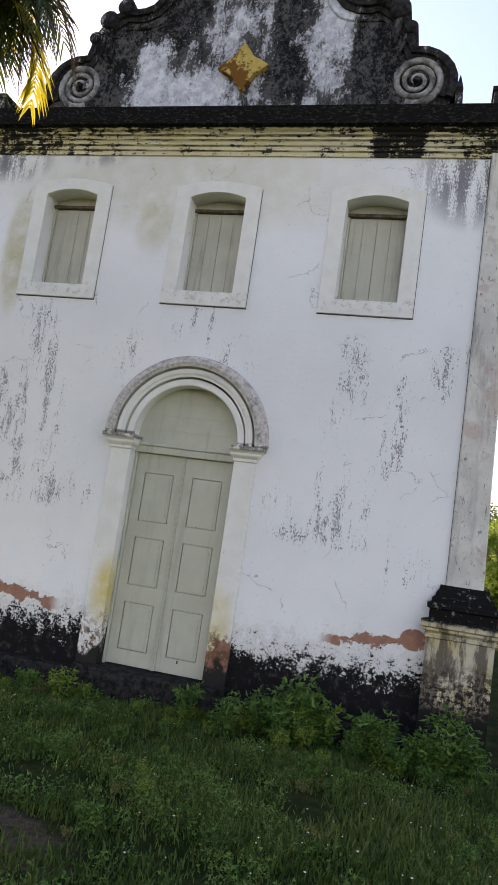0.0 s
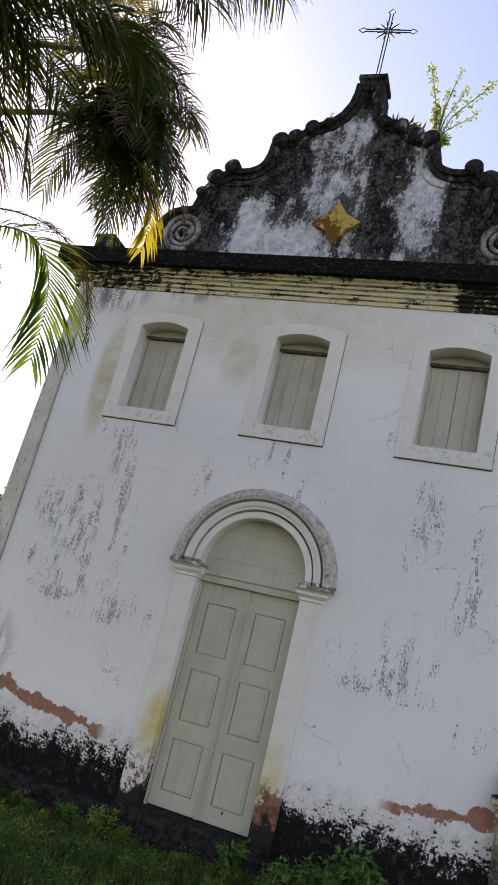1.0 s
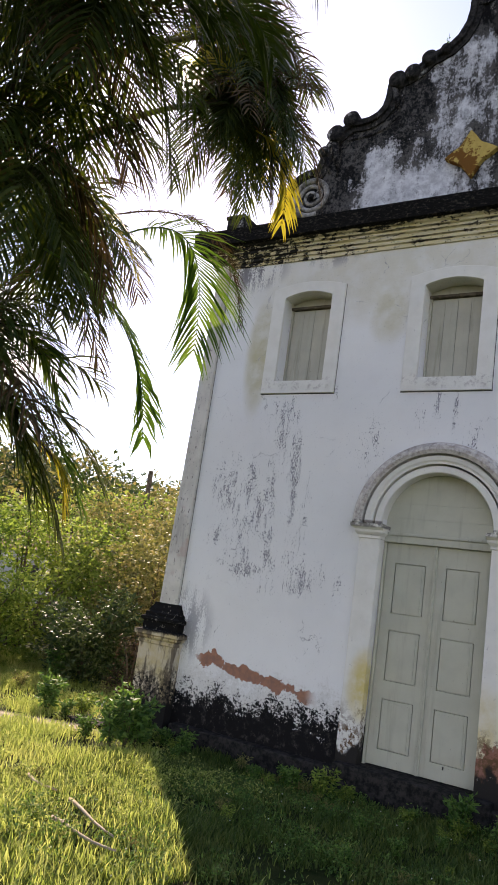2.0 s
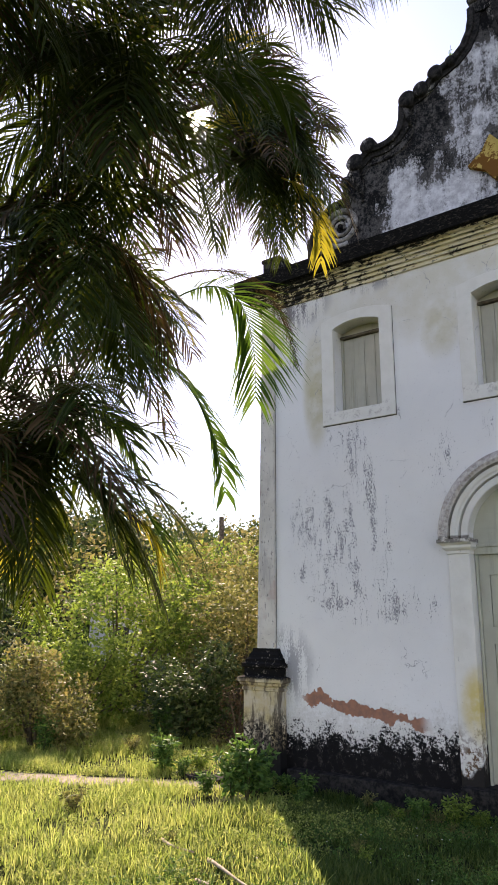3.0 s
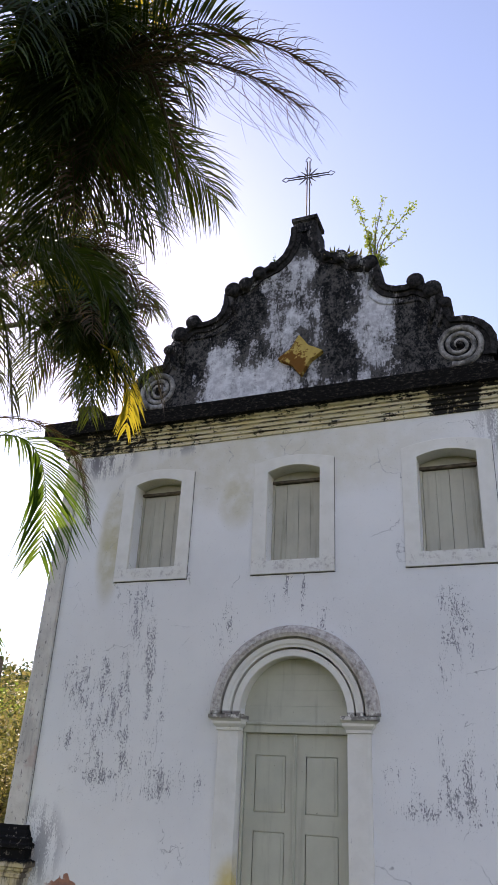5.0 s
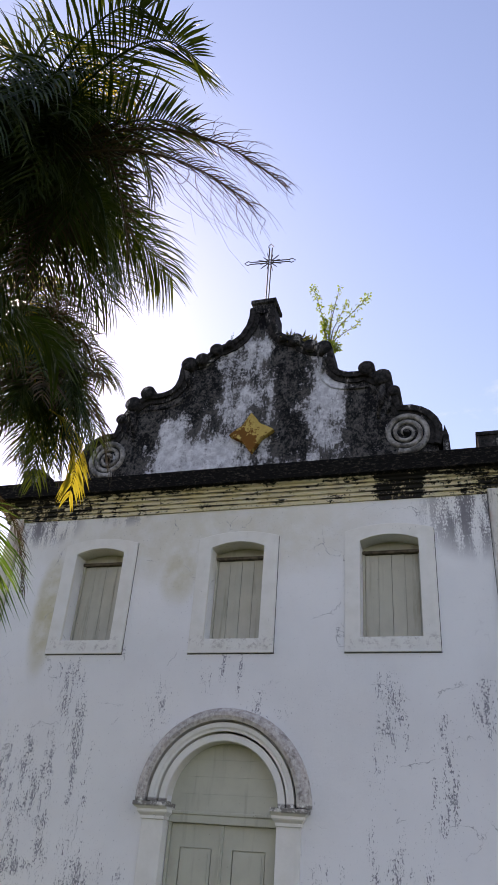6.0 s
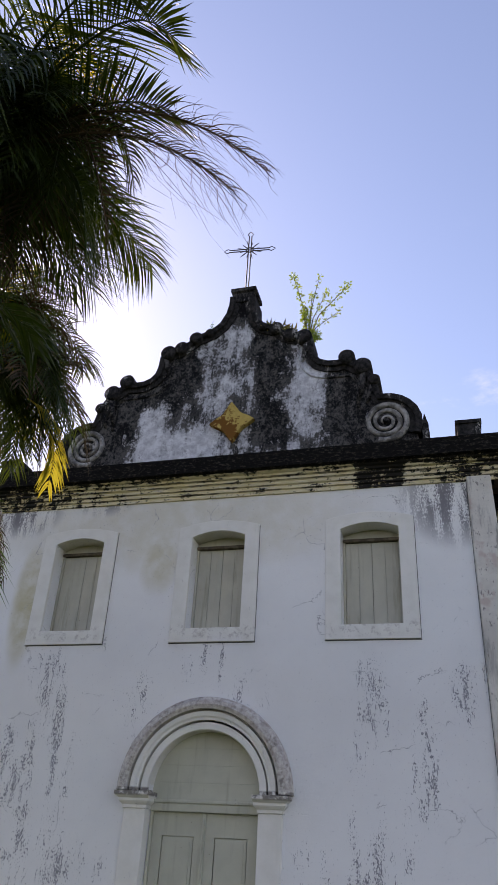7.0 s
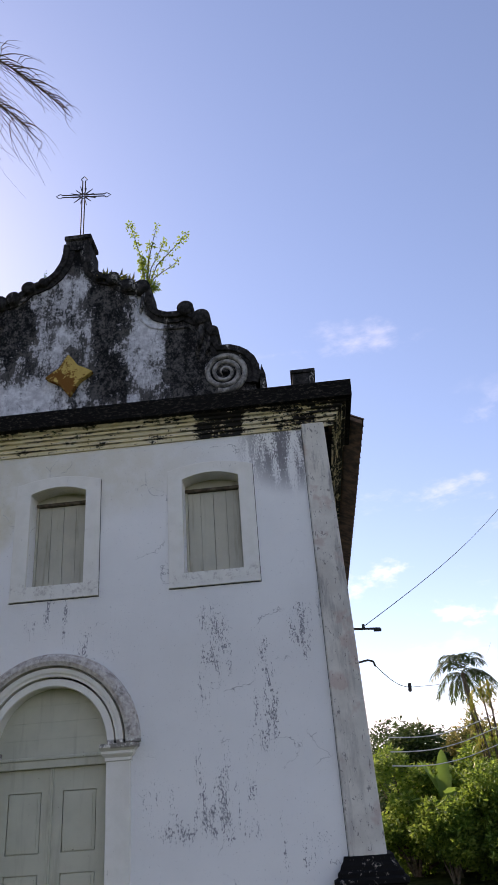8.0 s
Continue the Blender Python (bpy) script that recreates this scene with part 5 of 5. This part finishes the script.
for k in range(110):
    x, y = rng.uniform(-1.2, 4.6), rng.uniform(-4.6, -0.7)
    c, r = Vector((x, y, ground_z(x, y) + rng.uniform(0.05, 0.12))), rng.uniform(0.005, 0.010)
    ring = [c + Vector((math.cos(a) * r, math.sin(a) * r, 0.003)) for a in (0.0, 1.26, 2.51, 3.77, 5.03)]
    o = len(vs)
    vs += [c - Vector((0, 0, 0.004))] + ring
    fs += [(o, o + 1 + i, o + 1 + (i + 1) % 5) for i in range(5)]
tagged(part("lawn_flowers", mesh_of("lawn_flowers", vs, fs), plain_material("white_petals", (0.70, 0.70, 0.66), (0.80, 0.80, 0.76), 9.0)), "tiny white flowers scattered in the lawn", "flowers", kind="stuff")
M_TWIG = plain_material("bleached_wood", (0.34, 0.28, 0.21), (0.46, 0.40, 0.31), 14.0)
for x0, y0, x1, y1 in ((-1.55, -3.55, -0.75, -4.0), (-1.25, -4.05, -0.55, -4.2), (-2.3, -3.3, -1.75, -3.55)):
    pts = []
    for i in range(7):
        t = i / 6
        x, y = x0 + (x1 - x0) * t + 0.03 * math.sin(4 * t + x0), y0 + (y1 - y0) * t + 0.03 * math.cos(5 * t)
        pts.append((x, y, ground_z(x, y) + 0.045 + 0.03 * t))
    v, f = tube(pts, [0.016 - 0.0015 * i for i in range(7)], 6)
    tagged(smooth(part("fallen_branch", mesh_of("fallen_branch", v, f), M_TWIG)), "bleached dry branch lying in the grass", "branch", "fallen branches")

# concrete slab beside the corner
slab_ob = part("paving_slab", box(-4.75, -3.95, -0.55, 0.75, -0.3, -0.085, 0.015), M_STONE)
tagged(slab_ob, "broken grey concrete slab beside the church corner", "slab", kind="structure")


# ---- bushes and trees ----
def bush(rng, x, y, r, h, mat, label, leaf=0.09, n=5000, lobes=15, category="bush", group="bushes behind the church"):
    ob = thing("bush" if category == "bush" else category, label, category, group, at=(x, y, ground_z(x, y)))
    bl, stems = [], []
    for k in range(lobes):
        a, q = rng.uniform(0, 6.28), r * rng.uniform(0.15, 0.75)
        z = h * rng.uniform(0.12, 0.85) * (1.1 - 0.35 * q / r)
        s = r * rng.uniform(0.28, 0.5)
        bl.append((q * math.cos(a), q * math.sin(a), z, s, s, s * rng.uniform(0.6, 0.9)))
        stems.append(tube([(0.05 * math.cos(a), 0.05 * math.sin(a), -0.05), (q * 0.4 * math.cos(a), q * 0.4 * math.sin(a), z * 0.5), (q * math.cos(a), q * math.sin(a), z)], [0.03 * h / 2, 0.02 * h / 2, 0.008], 5))
    tagged(part("branch", joined("branch", stems), M_BARK, ob), kind="stuff")
    v, f = leaf_cloud(rng, bl, n, leaf, 0.35)
    tagged(part("foliage", np_mesh("foliage", v, f), mat, ob), kind="stuff")
    return ob


for x, y, r, h, mat, leaf, n, lab in (
        (-6.7, 2.1, 1.05, 1.9, M_BUSH_DARK, 0.10, 5000, "dense dark leafy green bush beside the path"), (-7.3, 4.6, 1.8, 3.5, M_BUSH_OLIVE, 0.10, 9000, "tall sunlit olive-green bush behind the path behind the church"),
        (-8.9, 1.2, 1.3, 2.3, M_BUSH, 0.09, 6000, "leafy green bush beside the path"), (-7.8, -0.5, 1.0, 1.9, M_BUSH_OLIVE, 0.08, 5000, "thin yellow-green bush beside the path"),
        (-10.2, 3.5, 2.2, 3.6, M_BUSH, 0.11, 9000, "wide green bush on the slope"), (-9.7, 7.0, 2.4, 4.4, M_BUSH_OLIVE, 0.12, 10000, "tall sunlit olive-green bush behind the path behind the church"),
        (-5.8, 4.6, 1.1, 2.2, M_BUSH_OLIVE, 0.09, 5000, "yellowing bush beside the church wall"), (-5.35, 1.7, 0.5, 1.25, M_DRY, 0.06, 900, "half-bare reddish shrub beside the church"),
        (-12.5, 1.0, 2.2, 3.2, M_BUSH_DARK, 0.11, 8000, "dark green bush in shade"), (-13.0, 8.5, 3.0, 5.0, M_BUSH, 0.13, 10000, "large green bush on the slope"),
        (-7.6, 9.0, 2.4, 4.2, M_BUSH_OLIVE, 0.12, 9000, "tall olive-green bush on the slope"), (-10.5, -2.2, 1.4, 1.7, M_BUSH, 0.09, 5000, "low green bush beside the path"),
        (-8.6, -1.8, 0.9, 1.1, M_BUSH_DARK, 0.08, 3500, "low dark bush beside the path"),
        (6.0, 20.5, 1.9, 4.7, M_BUSH_DARK, 0.17, 14000, "green tree crown behind the church"), (8.2, 21.5, 2.2, 5.0, M_BUSH_OLIVE, 0.16, 9000, "olive-green tree crown behind the church"),
        (8.0, 18.2, 2.1, 4.0, M_BUSH, 0.15, 16000, "bright green sunlit bush behind the church"), (9.9, 17.6, 2.3, 4.2, M_BUSH, 0.15, 18000, "bright green sunlit bush behind the church"),
        (10.6, 20.5, 2.4, 5.0, M_BUSH, 0.16, 9000, "green tree crown behind the church"), (6.3, 14.9, 1.2, 2.2, M_BUSH, 0.13, 9000, "bright green sunlit bush beside the side wall"), (7.9, 14.6, 1.5, 2.9, M_BUSH, 0.14, 11000, "bright green sunlit bush behind the church"), (5.5, 17.0, 1.5, 3.9, M_BUSH, 0.14, 11000, "leafy green tree crown by the side wall"), (6.7, 17.2, 1.5, 2.8, M_BUSH, 0.14, 11000, "green bush by the side wall"),
        (11.5, 15.0, 1.8, 3.6, M_BUSH_OLIVE, 0.13, 8000, "olive-green bush behind the church")):
    bush(rng, x, y, r, h, mat, lab, leaf, n)


def hill_wood(rng, x0, x1, y0, y1, count, n, leaf, label, mat, ok):
    bl = []
    while len(bl) < count:
        x, y = rng.uniform(x0, x1), rng.uniform(y0, y1)
        if ok(x, y):
            r = rng.uniform(1.2, 2.6)
            bl.append((x, y, ground_z(x, y) + r * 0.7, r, r, r * rng.uniform(0.7, 1.1)))
    v, f = leaf_cloud(rng, bl, n, leaf, 0.6)
    return tagged(part("wooded_slope", np_mesh("wooded_slope", v, f), mat), label, "trees", kind="stuff")


hill_wood(rng, -48, -13, 4, 48, 130, 60000, 0.34, "wooded hillside with dense green crowns", M_BUSH_DARK, lambda x, y: math.hypot(x, y) > 26 and -1.35 < y / (x - 3) < -0.2 or y > 1.2 * -x)
hill_wood(rng, -40, -12, 4, 40, 70, 30000, 0.28, "sunlit yellow-green crowns on the hillside", M_BUSH_OLIVE, lambda x, y: math.hypot(x, y) > 22)
hill_wood(rng, 8, 40, 22, 60, 70, 36000, 0.34, "green wood behind the church", M_BUSH_DARK, lambda x, y: y > 20)

# shrub with long yellow-green straps
ob = thing("dracaena_shrub", "tall shrub with long yellow-green strap leaves in bunches", "shrub", at=(8.35, 15.6, ground_z(8.35, 15.6)))
stems, vs, fs, o = [], [], [], 0
for k in range(16):
    top = Vector((rng.uniform(-0.9, 0.9), rng.uniform(-0.7, 0.7), rng.uniform(2.4, 5.1)))
    stems.append(tube([(0, 0, 0), (top.x * 0.5, top.y * 0.5, top.z * 0.55), tuple(top)], [0.05, 0.035, 0.02], 6))
    for i in range(46):
        az, el, L = rng.uniform(0, 6.28), rng.uniform(-0.5, 1.3), rng.uniform(0.3, 0.55)
        d = Vector((math.cos(az) * math.cos(el), math.sin(az) * math.cos(el), math.sin(el)))
        s = Vector((-math.sin(az), math.cos(az), 0)) * 0.028
        b = top + Vector((0, 0, rng.uniform(-0.5, 0)))
        m, t = b + d * L * 0.55, b + d * L * 0.9 + Vector((0, 0, -0.25 * L))
        vs += [b - s * 0.5, b + s * 0.5, m + s, m - s, t]
        fs += [(o, o + 1, o + 2, o + 3), (o + 3, o + 2, o + 4)]
        o += 5
tagged(part("cane", joined("cane", stems), M_BARK, ob), kind="stuff")
part("leaves", mesh_of("leaves", vs, fs), leaf_material("strap_leaves", (0.10, 0.16, 0.03), (0.26, 0.27, 0.06), (0.34, 0.28, 0.06), 0.3, 0.45), ob)

# banana plant
ob = thing("banana_plant", "banana plant with upright bright green leaves", "banana plant", at=(6.55, 16.0, ground_z(6.55, 16.0)))
v, f = tube([(0, 0, 0), (0.03, 0, 1.0), (0.0, 0, 1.9)], [0.13, 0.11, 0.07], 10)
part("trunk", mesh_of("trunk", v, f), M_STEM, ob)
for az, el, L, w in ((2.6, 1.15, 1.7, 0.24), (1.2, 1.35, 1.75, 0.22), (-0.2, 0.8, 1.5, 0.2), (3.6, 0.5, 1.4, 0.2), (4.8, 0.7, 1.4, 0.2)):
    vs, fs = [], []
    d = Vector((math.cos(az) * math.cos(el), math.sin(az) * math.cos(el), math.sin(el)))
    s = Vector((-math.sin(az), math.cos(az), 0))
    for i in range(15):
        t = i / 14
        c = Vector((0, 0, 1.8)) + d * L * t + Vector((0, 0, -0.5 * t * t * math.cos(el)))
        ww = w * (math.sin(math.pi * min(1, 0.12 + 0.88 * t)) ** 0.6) * (1 + 0.12 * rng.normal())
        up = d.cross(s) * 0.3 * ww
        vs += [c - s * ww + up, c, c + s * ww + up]
        if i:
            k = 3 * i
            fs += [(k - 3, k - 2, k + 1, k), (k - 2, k - 1, k + 2, k + 1)]
    smooth(part("leaf", mesh_of("leaf", vs, fs), M_BANANA, ob))

# coconut palm far behind
ob = thing("coconut_palm", "tall coconut palm behind the church", "palm", at=(11.3, 34.8, ground_z(11.3, 34.8)))
gz = ground_z(11.3, 34.8)
ch = 7.9 - gz
v, f = tube([(0.5, 0, -0.2), (0.3, 0, ch * 0.5), (0, 0, ch)], [0.2, 0.15, 0.12], 10)
part("trunk", mesh_of("trunk", v, f), M_BARK, ob)
for i in range(19):
    az = 2 * math.pi * i / 19 + 0.2 * rng.random()
    el = rng.uniform(-0.35, 1.1)
    d = Vector((math.cos(az) * math.cos(el), math.sin(az) * math.cos(el), math.sin(el)))
    p = Vector((0, 0, ch))
    part("frond", frond_mesh(rng, p, p + d * 1.9 + Vector((0, 0, -0.7)), p + d * 1.0 + Vector((0, 0, 0.15)), 0.6, 0.07, 0.03, 0.7, 0.1), M_BUSH_DARK, ob)

# shrub and tufts rooted in the gable
ob = thing("gable_shrub", "spindly green shrub rooted in the gable top", "shrub", at=(1.13, 0.15, 9.14))
twigs, bl = [], []
for dx, dy, dz in ((-0.26, 0.0, 1.38), (0.04, 0.1, 1.02), (0.66, 0.05, 1.08), (0.50, 0.1, 0.62), (0.20, -0.05, 1.25), (-0.06, 0.0, 0.62), (0.32, 0.0, 0.95)):
    pts = [Vector((0.02 * math.sin(9 * dx), 0, -0.05)), Vector((dx * 0.25, dy * 0.4, dz * 0.45)), Vector((dx * 0.7, dy, dz * 0.8)), Vector((dx, dy, dz))]
    twigs.append(tube(pts, [0.011, 0.008, 0.005, 0.002], 5))
    lean = 1 if dx < 0 or dz < 0.6 or dx > 0.5 else 0.35
    for t in (0.25, 0.4, 0.55, 0.7, 0.85, 0.95):
        i = min(2, int(t * 3))
        p = pts[i].lerp(pts[i + 1], t * 3 - i)
        bl.append((p.x, p.y, p.z, 0.05 * lean + 0.015, 0.05, 0.06 * lean + 0.015))
tagged(part("twig", joined("twig", twigs), M_BARK, ob), kind="stuff")
v, f = leaf_cloud(rng, bl + [(0.05, 0, 0.08, 0.16, 0.1, 0.1)] * 4, 1300, 0.045, 0.2)
part("leaves", np_mesh("leaves", v, f), leaf_material("young_leaves", (0.16, 0.26, 0.04), (0.24, 0.34, 0.05), (0.30, 0.36, 0.06), 0.45, 0.5), ob)
ob = thing("gable_tuft", "tuft of grass and ferns growing on the gable", "grass tuft", at=(0.66, 0.05, 9.28))
v, f = leaf_cloud(rng, [(-0.1, 0, 0.06, 0.1, 0.1, 0.08), (0.1, 0, 0.02, 0.14, 0.1, 0.08), (0.25, 0, -0.08, 0.1, 0.1, 0.06)], 260, 0.12, 0.1, stretch=5.0)
part("blades", np_mesh("blades", v, f), M_BUSH_OLIVE, ob)
ob = thing("gable_sprig", "small sprig growing from a scroll of the gable", "sprig", at=(-0.40, 0.05, 9.36))
part("stalk", joined("stalk", [tube([(0, 0, 0), (0.01, 0, 0.34)], [0.005, 0.002], 5)]), M_BARK, ob)
v, f = leaf_cloud(rng, [(0, 0, 0.12, 0.03, 0.03, 0.05), (0, 0, 0.22, 0.02, 0.02, 0.05)], 50, 0.03, 0.2)
part("leaves", np_mesh("leaves", v, f), M_WEED, ob)

# ---- cables on the side wall ----
ob = thing("wall_bracket", "black iron cable bracket with insulator on the side wall", "bracket", at=(3.6, 0.65, 4.02))
part("arm", joined("arm", [tube([(-0.02, 0, 0), (0.30, 0, -0.02)], 0.014, 6)]), M_IRON, ob)
part("insulator", joined("insulator", [tube([(0.10, 0, -0.005), (0.10, 0, 0.05)], [0.022, 0.016], 8)]), M_WIRE, ob)
part("end_clamp", joined("end_clamp", [tube([(0.22, 0, -0.03), (0.31, 0, -0.035)], 0.022, 8)]), M_WIRE, ob)
ob = thing("wall_hook", "bent iron hook on the side wall", "hook", at=(3.6, 0.65, 3.62))
part("rod", joined("rod", [tube([(-0.02, 0, 0), (0.10, 0, 0.02), (0.16, 0, 0.0), (0.18, 0, -0.06)], 0.012, 6)]), M_IRON, ob)


def cable(points, r, label, mat):
    """A hanging cable through points, sagging a little between them."""
    pts = []
    for a, c in zip(points, points[1:]):
        a, c = Vector(a), Vector(c)
        n = 10
        pts += [a.lerp(c, i / n) - Vector((0, 0, 0.02 * (c - a).length * math.sin(math.pi * i / n))) for i in range(n)]
    pts.append(Vector(points[-1]))
    v, f = tube(pts, r, 5)
    return tagged(part("cable", mesh_of("cable", v, f), mat), label, "cable", "cables beside the church")


cable([(3.72, 0.65, 4.05), (8.3, 7.6, 8.5), (20, 26, 19.3)], 0.005, "thin overhead cable running up from the wall bracket", M_WIRE)
cable([(3.77, 0.65, 3.58), (4.52, 3.8, 3.67), (13.0, 34.0, 9.3)], 0.005, "thin cable from the wall hook", M_WIRE)
v, f = tube([(4.52, 3.8, 3.61), (4.53, 3.82, 3.73)], 0.028, 8)
tagged(part("cable_clamp", mesh_of("cable_clamp", v, f), M_WIRE), "small black clamp hanging on the thin cable", "clamp")
M_PALE = plain_material("pale_cable", (0.42, 0.42, 0.40), (0.55, 0.55, 0.53), 5.0, 0.6)
for k, (z0, z1, z2) in enumerate(((3.05, 3.30, 4.2), (2.82, 3.05, 3.9), (2.60, 2.75, 3.5))):
    cable([(4.2, 5.2, z0), (6.0, 8.0, z1), (9.0, 11.0, z2 + 0.3)], 0.011, "pale overhead cable beside the church", M_PALE)

# far house glimpsed among the trees
house = thing("house", "small pale house half hidden by bushes", "house", at=(-15.5, 9.8, ground_z(-15.5, 9.8)))
part("wall", box(-1.6, 1.6, -1.2, 1.2, -0.3, 1.9), plain_material("pale_house_wall", (0.55, 0.55, 0.56), (0.42, 0.42, 0.43), 3.0), house)
bm = bmesh.new()
vs = [bm.verts.new(p) for p in ((-1.9, -1.5, 1.85), (1.9, -1.5, 1.85), (1.9, 0, 2.6), (-1.9, 0, 2.6), (1.9, 1.5, 1.85), (-1.9, 1.5, 1.85))]
bm.faces.new((vs[0], vs[1], vs[2], vs[3]))
bm.faces.new((vs[3], vs[2], vs[4], vs[5]))
part("roof", bm, M_TILE, house)
part("window", box(-0.3, 0.3, -1.23, -1.15, 0.7, 1.4, 0.01), M_IRON, house)
post = tagged(part("utility_post", joined("utility_post", [tube([(-16.2, 14.5, ground_z(-16.2, 14.5) - 0.3), (-16.2, 14.5, ground_z(-16.2, 14.5) + 5.2)], [0.12, 0.1], 8)]), M_BARK), "weathered wooden post on the slope", "post")
